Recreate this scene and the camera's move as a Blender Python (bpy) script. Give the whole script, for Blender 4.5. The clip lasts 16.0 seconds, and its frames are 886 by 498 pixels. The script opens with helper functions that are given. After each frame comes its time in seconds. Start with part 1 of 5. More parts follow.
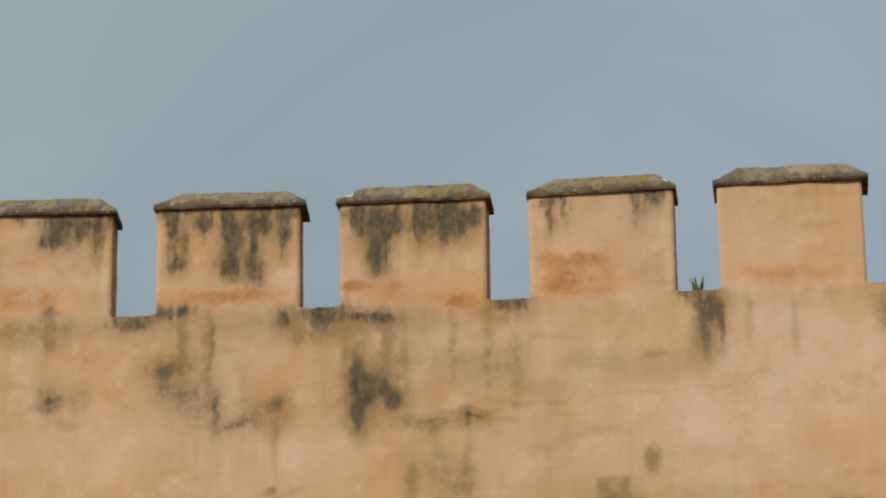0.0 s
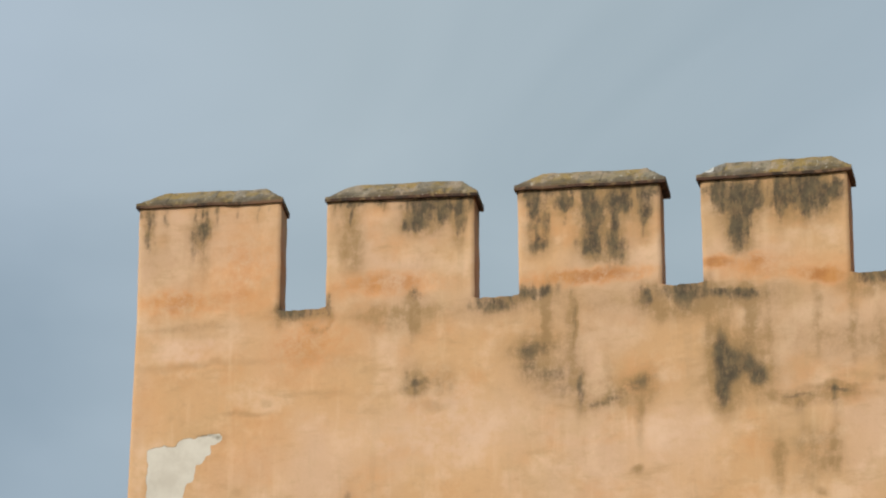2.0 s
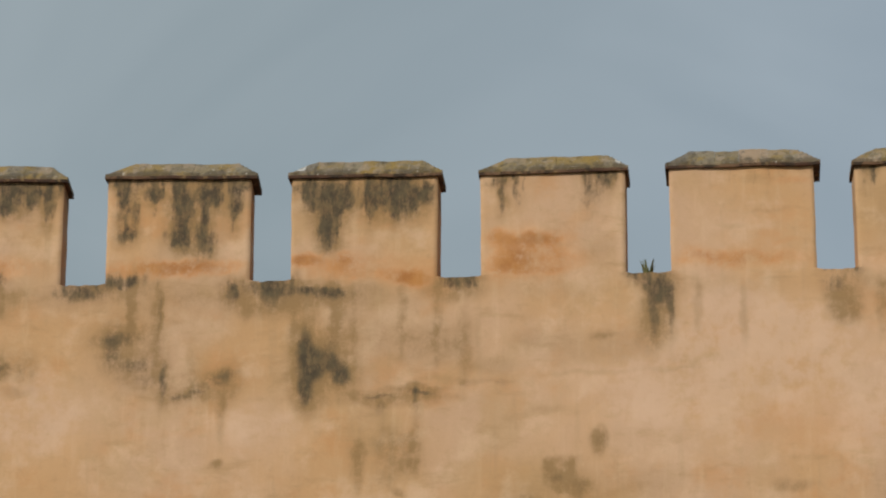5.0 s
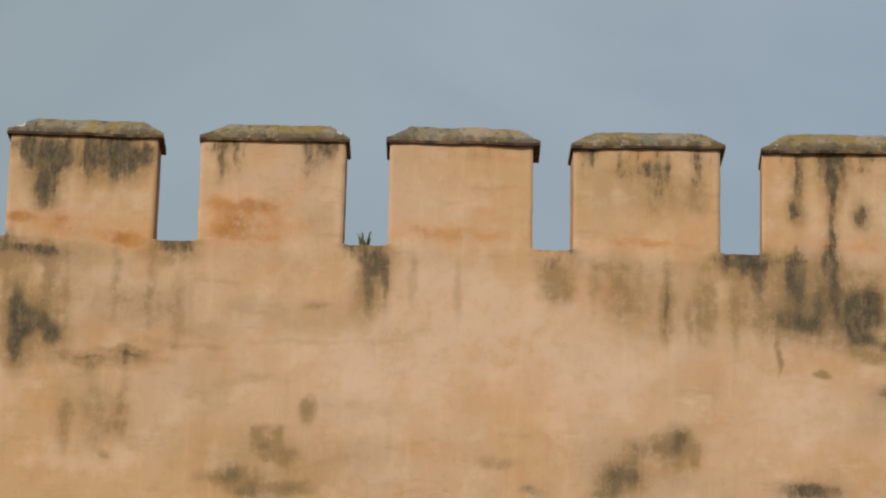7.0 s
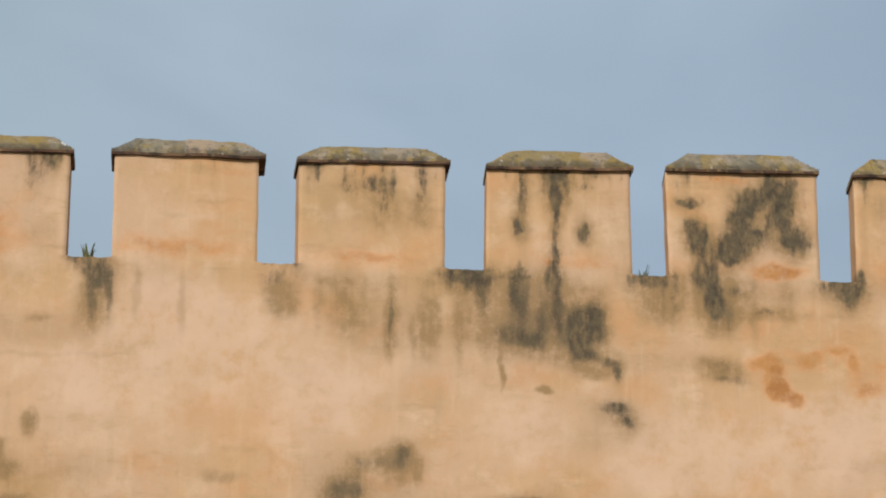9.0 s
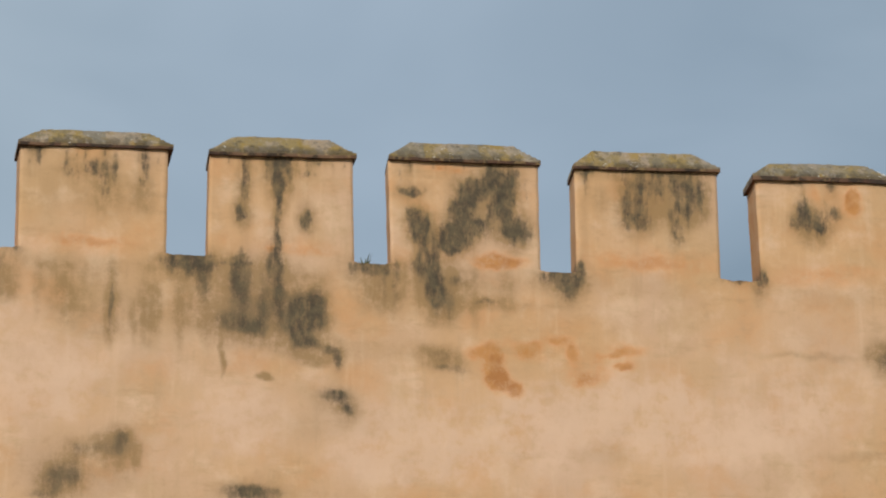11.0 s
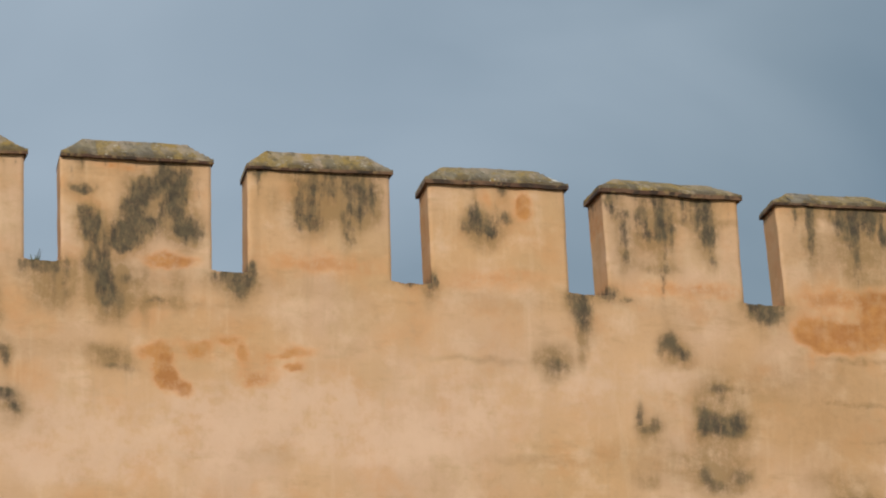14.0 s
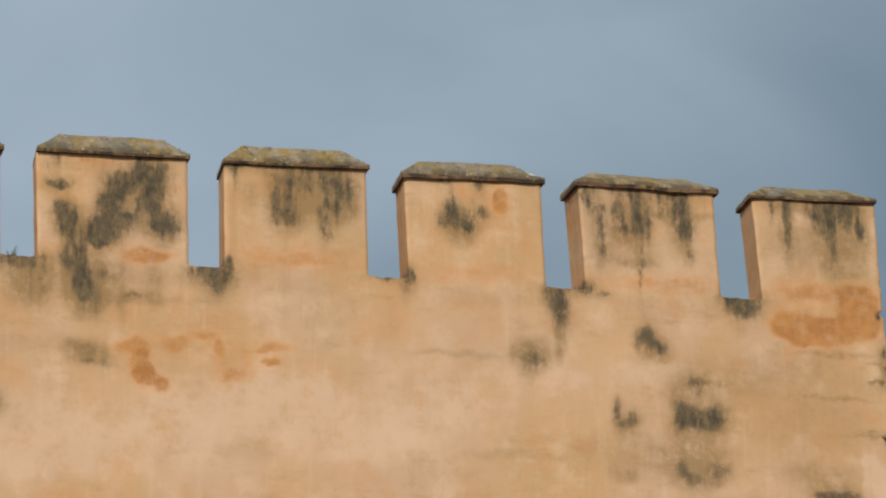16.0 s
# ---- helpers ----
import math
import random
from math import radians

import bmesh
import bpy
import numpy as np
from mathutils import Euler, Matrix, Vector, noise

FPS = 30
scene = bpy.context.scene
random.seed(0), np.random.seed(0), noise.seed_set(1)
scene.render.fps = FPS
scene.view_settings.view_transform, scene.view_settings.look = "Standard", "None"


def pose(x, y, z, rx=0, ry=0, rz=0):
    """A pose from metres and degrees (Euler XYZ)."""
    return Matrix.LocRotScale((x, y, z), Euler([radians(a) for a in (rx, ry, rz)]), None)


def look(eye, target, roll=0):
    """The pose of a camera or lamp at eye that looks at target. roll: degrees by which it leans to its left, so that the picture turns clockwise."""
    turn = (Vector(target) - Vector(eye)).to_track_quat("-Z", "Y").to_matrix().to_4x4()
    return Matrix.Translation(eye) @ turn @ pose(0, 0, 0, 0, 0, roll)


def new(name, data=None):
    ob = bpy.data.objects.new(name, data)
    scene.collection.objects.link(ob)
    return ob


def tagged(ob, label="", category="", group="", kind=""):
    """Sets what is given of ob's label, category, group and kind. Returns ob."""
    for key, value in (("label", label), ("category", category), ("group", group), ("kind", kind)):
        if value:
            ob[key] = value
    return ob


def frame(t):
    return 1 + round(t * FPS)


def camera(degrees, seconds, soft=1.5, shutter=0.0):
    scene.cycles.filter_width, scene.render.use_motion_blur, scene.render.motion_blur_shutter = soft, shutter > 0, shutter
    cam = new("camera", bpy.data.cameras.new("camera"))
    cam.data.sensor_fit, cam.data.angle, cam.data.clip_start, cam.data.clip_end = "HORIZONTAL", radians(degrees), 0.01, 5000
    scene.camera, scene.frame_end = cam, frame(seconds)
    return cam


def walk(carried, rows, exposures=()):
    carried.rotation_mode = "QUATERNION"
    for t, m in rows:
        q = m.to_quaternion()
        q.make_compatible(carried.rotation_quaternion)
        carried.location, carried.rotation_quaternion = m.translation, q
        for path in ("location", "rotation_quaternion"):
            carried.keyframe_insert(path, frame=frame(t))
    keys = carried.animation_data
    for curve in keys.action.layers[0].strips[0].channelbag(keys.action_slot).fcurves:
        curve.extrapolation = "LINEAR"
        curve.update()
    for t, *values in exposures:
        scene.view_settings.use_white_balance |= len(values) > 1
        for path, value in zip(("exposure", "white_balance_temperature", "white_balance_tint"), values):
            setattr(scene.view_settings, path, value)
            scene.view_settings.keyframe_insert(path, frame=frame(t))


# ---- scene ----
# A crenellated, plastered rampart seen from the ground by a camera that turns on the spot with a long lens.
# x runs along the wall, the wall's face is y = 0, the ground z = 0.

# ---- camera ----
EYE = (0.0, -26.0, 1.65)
cam = camera(15.575, 16.0, soft=2.1)
TURNS = (  # seconds, turn to the left, tilt up, roll, in degrees
    (0, 6.397, 17.556, -0.777), (0.3, 7.570, 17.513, -0.731), (0.5, 8.159, 17.445, -0.857), (0.8, 9.156, 17.300, -0.729),
    (1, 9.477, 17.401, -0.684), (1.3, 10.729, 17.417, -0.726), (1.5, 11.422, 17.323, -0.643), (1.8, 12.759, 17.243, -0.413),
    (2, 13.091, 17.215, -0.133), (2.3, 12.453, 17.182, 0.025), (2.5, 12.007, 17.238, 0.200), (2.8, 11.061, 17.234, 0.165),
    (3, 10.705, 17.127, 0.241), (3.3, 10.161, 16.925, 0.437), (3.5, 9.836, 16.945, 0.535), (3.7, 9.192, 16.994, 0.601),
    (5.8, 3.694, 17.045, 0.936), (6, 3.186, 16.961, 1.284), (6.3, 2.118, 16.838, 1.379), (6.5, 1.587, 16.869, 1.449),
    (6.8, 0.753, 16.754, 1.449), (7, 0.255, 16.685, 1.502), (7.3, -0.615, 16.639, 1.290), (7.5, -0.838, 16.677, 1.321),
    (7.8, -1.597, 16.868, 1.324), (8, -2.185, 16.960, 1.269), (8.3, -3.201, 16.954, 0.941), (8.5, -3.596, 16.882, 0.587),
    (8.8, -4.343, 16.893, 0.589), (9, -4.821, 17.013, 0.542), (9.2, -5.370, 17.056, 0.420), (11.3, -10.537, 16.778, -0.047),
    (11.5, -10.945, 16.809, 0.009), (11.8, -11.707, 16.912, -0.388), (12, -11.865, 16.963, -0.415), (12.3, -12.792, 16.896, -0.403),
    (12.5, -13.259, 16.857, -0.391), (12.8, -14.018, 16.838, -0.527), (13, -14.360, 16.907, -0.606), (13.3, -14.703, 16.883, -0.752),
    (13.5, -14.962, 16.870, -0.865), (13.8, -15.688, 16.752, -0.962), (14, -16.014, 16.745, -0.996), (14.3, -16.741, 16.584, -0.808),
    (14.5, -17.218, 16.578, -0.831), (14.8, -17.924, 16.452, -1.090), (15, -17.663, 16.480, -1.084), (15.3, -17.243, 16.617, -1.137),
    (15.5, -17.141, 16.658, -1.142), (15.8, -16.795, 16.642, -1.141), (16, -16.438, 16.636, -1.274),
)


def aim(turn, tilt, roll):
    a, b = radians(turn), radians(tilt)
    ahead = Vector((-math.sin(a) * math.cos(b), math.cos(a) * math.cos(b), math.sin(b)))
    return look(EYE, Vector(EYE) + 20 * ahead, roll)


EXPOSURE = (  # seconds, stops, kelvin, tint
    (0, -0.14, 6560, 10), (0.3, -0.33, 6675, 10), (0.5, -0.31, 6690, 10), (1, -0.28, 6660, 10), (1.3, -0.22, 6610, 10), (2, 0.19, 6540, 10), (2.3, 0.18, 6530, 10),
    (3, 0.16, 6540, 10), (3.5, 0.08, 6575, 10), (6, -0.26, 6730, 10), (6.5, -0.24, 6710, 10), (7, -0.12, 6660, 10), (7.5, -0.05, 6560, 10), (8, 0.04, 6460, 10),
    (9, 0.14, 6350, 10), (11.5, 0.02, 6390, 10), (12, 0.01, 6380, 10), (13, 0.0, 6490, 10), (14, 0.03, 6560, 10), (15, 0.03, 6640, 10), (16, 0.03, 6620, 10),
)
walk(cam, [(t, aim(turn, tilt, roll)) for t, turn, tilt, roll in TURNS], EXPOSURE)

# ---- light ----
SUN_FROM = Vector((-0.40, -0.78, 0.46)).normalized()
world = bpy.data.worlds.new("cloudy_sky")
scene.world = world
world.use_nodes = True
wt = world.node_tree
wt.nodes.clear()


def wnode(kind, **values):
    n = wt.nodes.new(kind)
    for key, value in values.items():
        n.inputs[key].default_value = value
    return n


sky = wt.nodes.new("ShaderNodeTexSky")
sky.sky_type, sky.sun_disc = "NISHITA", False
sky.sun_elevation = math.asin(SUN_FROM.z)
sky.sun_rotation = math.atan2(SUN_FROM.x, SUN_FROM.y)
spot = wt.nodes.new("ShaderNodeTexCoord")
stretch = wt.nodes.new("ShaderNodeMapping")
stretch.inputs["Scale"].default_value = (1.0, 1.0, 1.5)
wt.links.new(spot.outputs["Generated"], stretch.inputs["Vector"])
clouds = wnode("ShaderNodeTexNoise", Scale=6.5, Detail=4.0, Roughness=0.42, Distortion=0.6)
wt.links.new(stretch.outputs["Vector"], clouds.inputs["Vector"])
tones = wt.nodes.new("ShaderNodeValToRGB")  # greyer cloud beyond the left of the wall
tones.color_ramp.elements[0].position, tones.color_ramp.elements[0].color = 0.083, (0.117, 0.189, 0.230, 1)
tones.color_ramp.elements[1].position, tones.color_ramp.elements[1].color = 1.0, (0.418, 0.498, 0.543, 1)
blues = wt.nodes.new("ShaderNodeValToRGB")  # bluer beyond its right
blues.color_ramp.elements[0].position, blues.color_ramp.elements[0].color = 0.083, (0.103, 0.170, 0.231, 1)
blues.color_ramp.elements[1].position, blues.color_ramp.elements[1].color = 1.0, (0.412, 0.502, 0.592, 1)
apart = wt.nodes.new("ShaderNodeSeparateXYZ")
wt.links.new(spot.outputs["Generated"], apart.inputs[0])
heavy = wt.nodes.new("ShaderNodeMath")
heavy.operation = "MULTIPLY_ADD"
heavy.inputs[1].default_value = -0.30
wt.links.new(apart.outputs["X"], heavy.inputs[0])
wt.links.new(clouds.outputs["Fac"], heavy.inputs[2])
lift = wt.nodes.new("ShaderNodeMapRange")  # the cloud thins higher up
lift.inputs["From Min"].default_value, lift.inputs["From Max"].default_value, lift.inputs["To Max"].default_value = 0.30, 0.38, 0.15
wt.links.new(apart.outputs["Z"], lift.inputs["Value"])
bright = wt.nodes.new("ShaderNodeMath")
wt.links.new(heavy.outputs[0], bright.inputs[0])
wt.links.new(lift.outputs["Result"], bright.inputs[1])
bank = wt.nodes.new("ShaderNodeMapRange")  # a darker bank of cloud past the ruined end
bank.inputs["From Min"].default_value, bank.inputs["From Max"].default_value, bank.inputs["To Max"].default_value = 0.33, 0.45, -0.34
wt.links.new(apart.outputs["X"], bank.inputs["Value"])
banks = wt.nodes.new("ShaderNodeMapRange")  # from west to east: thin cloud, a thicker bank, a clearer stretch, a thick one
banks.inputs["From Min"].default_value, banks.inputs["From Max"].default_value = -0.40, 0.40
wt.links.new(apart.outputs["X"], banks.inputs["Value"])
cover_of = wt.nodes.new("ShaderNodeValToRGB")
cover_of.color_ramp.interpolation = "B_SPLINE"
cover_of.color_ramp.elements[0].position, cover_of.color_ramp.elements[1].position = 0.0, 1.0
cover_of.color_ramp.elements[0].color = (0.62, 0.62, 0.62, 1)
cover_of.color_ramp.elements[1].color = (0.45, 0.45, 0.45, 1)
for at, shade in ((0.19, 0.64), (0.30, 0.53), (0.40, 0.42), (0.50, 0.50), (0.60, 0.70), (0.68, 0.74), (0.76, 0.50), (0.86, 0.36)):
    cover_of.color_ramp.elements.new(at).color = (shade, shade, shade, 1)
wt.links.new(banks.outputs["Result"], cover_of.inputs["Fac"])
gloom = wt.nodes.new("ShaderNodeMath")
wt.links.new(bright.outputs[0], gloom.inputs[0])
wt.links.new(bank.outputs["Result"], gloom.inputs[1])
level = wt.nodes.new("ShaderNodeMath")
level.operation = "MULTIPLY_ADD"
level.inputs[1].default_value = 0.85
wt.links.new(cover_of.outputs["Color"], level.inputs[0])
wt.links.new(gloom.outputs[0], level.inputs[2])
low = wt.nodes.new("ShaderNodeMapRange")  # low blue-grey cloud beyond both ends of the wall
low.inputs["From Min"].default_value, low.inputs["From Max"].default_value, low.inputs["To Max"].default_value = 0.36, 0.24, 1.0
wt.links.new(apart.outputs["Z"], low.inputs["Value"])
west = wt.nodes.new("ShaderNodeMapRange")
west.inputs["From Min"].default_value, west.inputs["From Max"].default_value, west.inputs["To Max"].default_value = -0.24, -0.34, 0.75
wt.links.new(apart.outputs["X"], west.inputs["Value"])
east = wt.nodes.new("ShaderNodeMapRange")
east.inputs["From Min"].default_value, east.inputs["From Max"].default_value, east.inputs["To Max"].default_value = 0.36, 0.46, 0.75
wt.links.new(apart.outputs["X"], east.inputs["Value"])
ends = wt.nodes.new("ShaderNodeMath")
wt.links.new(west.outputs["Result"], ends.inputs[0])
wt.links.new(east.outputs["Result"], ends.inputs[1])
low_ends = wt.nodes.new("ShaderNodeMath")
low_ends.operation = "MULTIPLY"
wt.links.new(low.outputs["Result"], low_ends.inputs[0])
wt.links.new(ends.outputs[0], low_ends.inputs[1])
sunk = wt.nodes.new("ShaderNodeMath")
sunk.operation = "MULTIPLY_ADD"
sunk.inputs[1].default_value = -0.42
wt.links.new(low_ends.outputs[0], sunk.inputs[0])
wt.links.new(level.outputs[0], sunk.inputs[2])
settled = wt.nodes.new("ShaderNodeMath")
settled.operation = "MULTIPLY_ADD"
settled.inputs[1].default_value, settled.inputs[2].default_value = 0.8333, -0.021
wt.links.new(sunk.outputs[0], settled.inputs[0])
side = wt.nodes.new("ShaderNodeMapRange")
side.inputs["From Min"].default_value, side.inputs["From Max"].default_value = -0.15, 0.12
wt.links.new(apart.outputs["X"], side.inputs["Value"])
both = wt.nodes.new("ShaderNodeMix")
both.data_type = "RGBA"
far = wt.nodes.new("ShaderNodeMapRange")  # and grey again past the wall's end
far.inputs["From Min"].default_value, far.inputs["From Max"].default_value = 0.25, 0.42
far.inputs["To Min"].default_value, far.inputs["To Max"].default_value = 1.0, 0.55
wt.links.new(apart.outputs["X"], far.inputs["Value"])
blueness = wt.nodes.new("ShaderNodeMath")
blueness.operation = "MULTIPLY"
wt.links.new(side.outputs["Result"], blueness.inputs[0])
wt.links.new(far.outputs["Result"], blueness.inputs[1])
bluer = wt.nodes.new("ShaderNodeMath")
bluer.use_clamp = True
wt.links.new(blueness.outputs[0], bluer.inputs[0])
wt.links.new(ends.outputs[0], bluer.inputs[1])
wt.links.new(bluer.outputs[0], both.inputs[0])
for k, ramp in ((6, tones), (7, blues)):
    wt.links.new(settled.outputs[0], ramp.inputs["Fac"])
    wt.links.new(ramp.outputs["Color"], both.inputs[k])
thin = wnode("ShaderNodeBackground", Strength=0.06)
wt.links.new(sky.outputs["Color"], thin.inputs["Color"])
grey = wnode("ShaderNodeBackground", Strength=1.0)
wt.links.new(both.outputs[2], grey.inputs["Color"])
cover = wnode("ShaderNodeMixShader", Fac=0.85)
wt.links.new(thin.outputs[0], cover.inputs[1])
wt.links.new(grey.outputs[0], cover.inputs[2])
wout = wt.nodes.new("ShaderNodeOutputWorld")
wt.links.new(cover.outputs[0], wout.inputs["Surface"])

sun = new("sun", bpy.data.lights.new("sun", "SUN"))
sun.data.energy, sun.data.angle, sun.data.color = 2.75, radians(14), (1.0, 0.93, 0.82)
sun.matrix_world = look(SUN_FROM * 60, (0, 0, 0))


# ---- materials ----
class Mat:
    """A small builder of node materials on object coordinates in metres."""

    def __init__(self, name):
        self.m = bpy.data.materials.new(name)
        self.m.use_nodes = True
        self.t = self.m.node_tree
        self.b = self.t.nodes["Principled BSDF"]
        self.where = self.t.nodes.new("ShaderNodeNewGeometry").outputs["Position"]

    def put(self, socket, value):
        if hasattr(value, "links") or isinstance(value, bpy.types.NodeSocket):
            self.t.links.new(value, socket)
        else:
            socket.default_value = value

    def noise(self, scale, detail=4.0, rough=0.55, squash=(1, 1, 1)):
        mp = self.t.nodes.new("ShaderNodeMapping")
        mp.inputs["Scale"].default_value = squash
        self.t.links.new(self.where, mp.inputs["Vector"])
        n = self.t.nodes.new("ShaderNodeTexNoise")
        n.inputs["Scale"].default_value, n.inputs["Detail"].default_value, n.inputs["Roughness"].default_value = scale, detail, rough
        self.t.links.new(mp.outputs["Vector"], n.inputs["Vector"])
        return n.outputs["Fac"]

    def math(self, op, a, b=0.0):
        n = self.t.nodes.new("ShaderNodeMath")
        n.operation = op
        self.put(n.inputs[0], a)
        self.put(n.inputs[1], b)
        return n.outputs[0]

    def span(self, value, low, high, to_low=0.0, to_high=1.0):
        n = self.t.nodes.new("ShaderNodeMapRange")
        n.interpolation_type = "SMOOTHSTEP"
        self.put(n.inputs["Value"], value)
        for key, v in (("From Min", low), ("From Max", high), ("To Min", to_low), ("To Max", to_high)):
            n.inputs[key].default_value = v
        return n.outputs["Result"]

    def mix(self, fac, a, b):
        n = self.t.nodes.new("ShaderNodeMix")
        n.data_type = "RGBA"
        self.put(n.inputs[0], fac)
        for socket, v in ((n.inputs[6], a), (n.inputs[7], b)):
            self.put(socket, (*v, 1) if isinstance(v, tuple) else v)
        return n.outputs[2]

    def attr(self, name):
        n = self.t.nodes.new("ShaderNodeAttribute")
        n.attribute_name = name
        return n.outputs["Fac"]

    def chance(self):
        return self.t.nodes.new("ShaderNodeObjectInfo").outputs["Random"]

    def done(self, colour, rough=0.9, bump=None, depth=0.004, metal=0.0):
        self.put(self.b.inputs["Base Color"], (*colour, 1) if isinstance(colour, tuple) else colour)
        self.put(self.b.inputs["Roughness"], rough)
        self.b.inputs["Metallic"].default_value = metal
        if bump is not None:
            n = self.t.nodes.new("ShaderNodeBump")
            n.inputs["Distance"].default_value, n.inputs["Strength"].default_value = depth, 1.0
            self.t.links.new(bump, n.inputs["Height"])
            self.t.links.new(n.outputs["Normal"], self.b.inputs["Normal"])
        return self.m


def plaster():
    m = Mat("ochre_plaster")
    wide, mid, small, fine = m.noise(0.75, 3, 0.5), m.noise(2.7, 6, 0.6), m.noise(10, 5, 0.6), m.noise(48, 3, 0.6)
    runs, drips = m.noise(7.0, 5, 0.6, (1, 1, 0.11)), m.noise(19, 4, 0.6, (1, 1, 0.17))
    flow = m.noise(3.4, 6, 0.65, (0.5, 1, 1.7))
    other = m.noise(1.7, 5, 0.55, (1, 1, 1.2))
    colour = m.mix(m.span(wide, 0.38, 0.62), (0.615, 0.371, 0.188), (0.625, 0.406, 0.256))
    colour = m.mix(m.span(other, 0.48, 0.68, 0, 0.6), colour, (0.610, 0.310, 0.127))
    colour = m.mix(m.span(m.noise(1.25, 5, 0.6), 0.48, 0.66, 0, 0.5), colour, (0.530, 0.345, 0.175))
    colour = m.mix(m.span(mid, 0.48, 0.70, 0, 0.75), colour, (0.720, 0.494, 0.318))
    colour = m.mix(m.span(flow, 0.52, 0.72, 0, 0.55), colour, (0.450, 0.281, 0.132))
    colour = m.mix(m.span(runs, 0.54, 0.74, 0, 0.32), colour, (0.440, 0.290, 0.155))
    colour = m.mix(m.span(runs, 0.46, 0.30, 0, 0.30), colour, (0.740, 0.522, 0.338))
    colour = m.mix(m.span(small, 0.52, 0.72, 0, 0.22), colour, (0.440, 0.266, 0.132))
    colour = m.mix(m.span(fine, 0.35, 0.75, 0, 0.08), colour, (0.400, 0.256, 0.132))
    # a ragged field, drawn out downwards, that eats into the edges of every stain
    streaks = m.noise(15, 3, 0.5, (1, 1, 0.14))
    rag = m.math("ADD", m.math("MULTIPLY", streaks, 0.36), m.math("ADD", m.math("MULTIPLY", m.noise(21, 4, 0.6, (1, 1, 0.6)), 0.36), m.math("ADD", m.math("MULTIPLY", drips, 0.20), m.math("MULTIPLY", fine, 0.08))))
    rag = m.span(rag, 0.36, 0.64)
    cloudy = m.math("ADD", m.math("MULTIPLY", small, 0.6), m.math("ADD", m.math("MULTIPLY", drips, 0.25), m.math("MULTIPLY", fine, 0.15)))
    cloudy = m.span(cloudy, 0.28, 0.72)
    # rain draws the growth into streaks on the parapet, lower down it stays in blots
    up = m.t.nodes.new("ShaderNodeSeparateXYZ")
    m.t.links.new(m.where, up.inputs[0])
    parapet = m.span(up.outputs["Z"], 9.1, 9.5, 0.05, 1.0)
    rag = m.math("ADD", m.math("MULTIPLY", rag, parapet), m.math("MULTIPLY", cloudy, m.math("SUBTRACT", 1.0, parapet)))
    crumb = m.span(m.math("ADD", m.math("MULTIPLY", mid, 0.3), m.math("ADD", m.math("MULTIPLY", small, 0.45), m.math("MULTIPLY", fine, 0.2))), 0.30, 0.62)
    blot = m.span(m.math("ADD", m.math("MULTIPLY", mid, 0.5), m.math("MULTIPLY", small, 0.5)), 0.36, 0.64)

    fleck = m.span(m.math("ADD", m.math("MULTIPLY", m.noise(17, 4, 0.6, (1, 1, 0.4)), 0.8), m.math("MULTIPLY", fine, 0.2)), 0.36, 0.56, 0.66, 1.0)

    patchy = m.noise(5.5, 5, 0.6, (0.8, 1, 1.25))
    worn = m.span(m.math("ADD", m.math("MULTIPLY", patchy, 0.7), m.math("MULTIPLY", streaks, 0.3)), 0.32, 0.55, 0.52, 1.0)

    def stain(name, field, onto, tint, ragged, most):
        share = m.attr(name)
        there = m.math("MULTIPLY", m.span(share, 0.0, 0.30) if name == "dark" else m.span(share, 0.16, 0.7), ragged)
        held = m.math("ADD", share, m.math("MULTIPLY", m.math("SUBTRACT", field, 0.5), there))
        held = m.span(held, 0.0, 0.92 if name == "dark" else 0.92 if name == "ochre" else 0.85, 0, most)
        held = m.math("MULTIPLY", held, fleck if name == "dark" else worn) if name in ("dark", "ochre") else held
        return m.mix(held, onto, tint)

    colour = stain("fresh", blot, colour, (0.72, 0.49, 0.34), 0.7, 0.75)
    colour = stain("grime", cloudy, colour, m.mix(small, (0.212, 0.126, 0.044), (0.345, 0.216, 0.092)), 0.75, 0.8)
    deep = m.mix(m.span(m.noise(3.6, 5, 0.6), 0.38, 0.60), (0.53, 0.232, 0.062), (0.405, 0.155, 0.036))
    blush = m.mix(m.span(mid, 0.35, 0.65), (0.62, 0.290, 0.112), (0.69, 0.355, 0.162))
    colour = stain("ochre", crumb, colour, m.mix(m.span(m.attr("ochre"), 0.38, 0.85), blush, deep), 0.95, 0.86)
    bare = m.math("ADD", m.attr("bare"), m.math("MULTIPLY", m.math("SUBTRACT", small, 0.5), 0.35))
    colour = m.mix(m.span(bare, 0.38, 0.48), colour, m.mix(m.span(mid, 0.4, 0.6), (0.56, 0.51, 0.43), (0.65, 0.605, 0.52)))
    colour = stain("dark", rag, colour, m.mix(m.span(small, 0.36, 0.62), (0.054, 0.044, 0.030), (0.112, 0.088, 0.050)), m.math("ADD", 0.42, m.math("MULTIPLY", parapet, 0.30)), 0.95)
    bump = m.math("ADD", m.math("MULTIPLY", mid, 1.0), m.math("ADD", m.math("MULTIPLY", small, 0.35), m.math("MULTIPLY", fine, 0.12)))
    bump = m.math("SUBTRACT", bump, m.span(bare, 0.40, 0.46, 0, 1.2))
    return m.done(colour, 0.93, bump, 0.009)


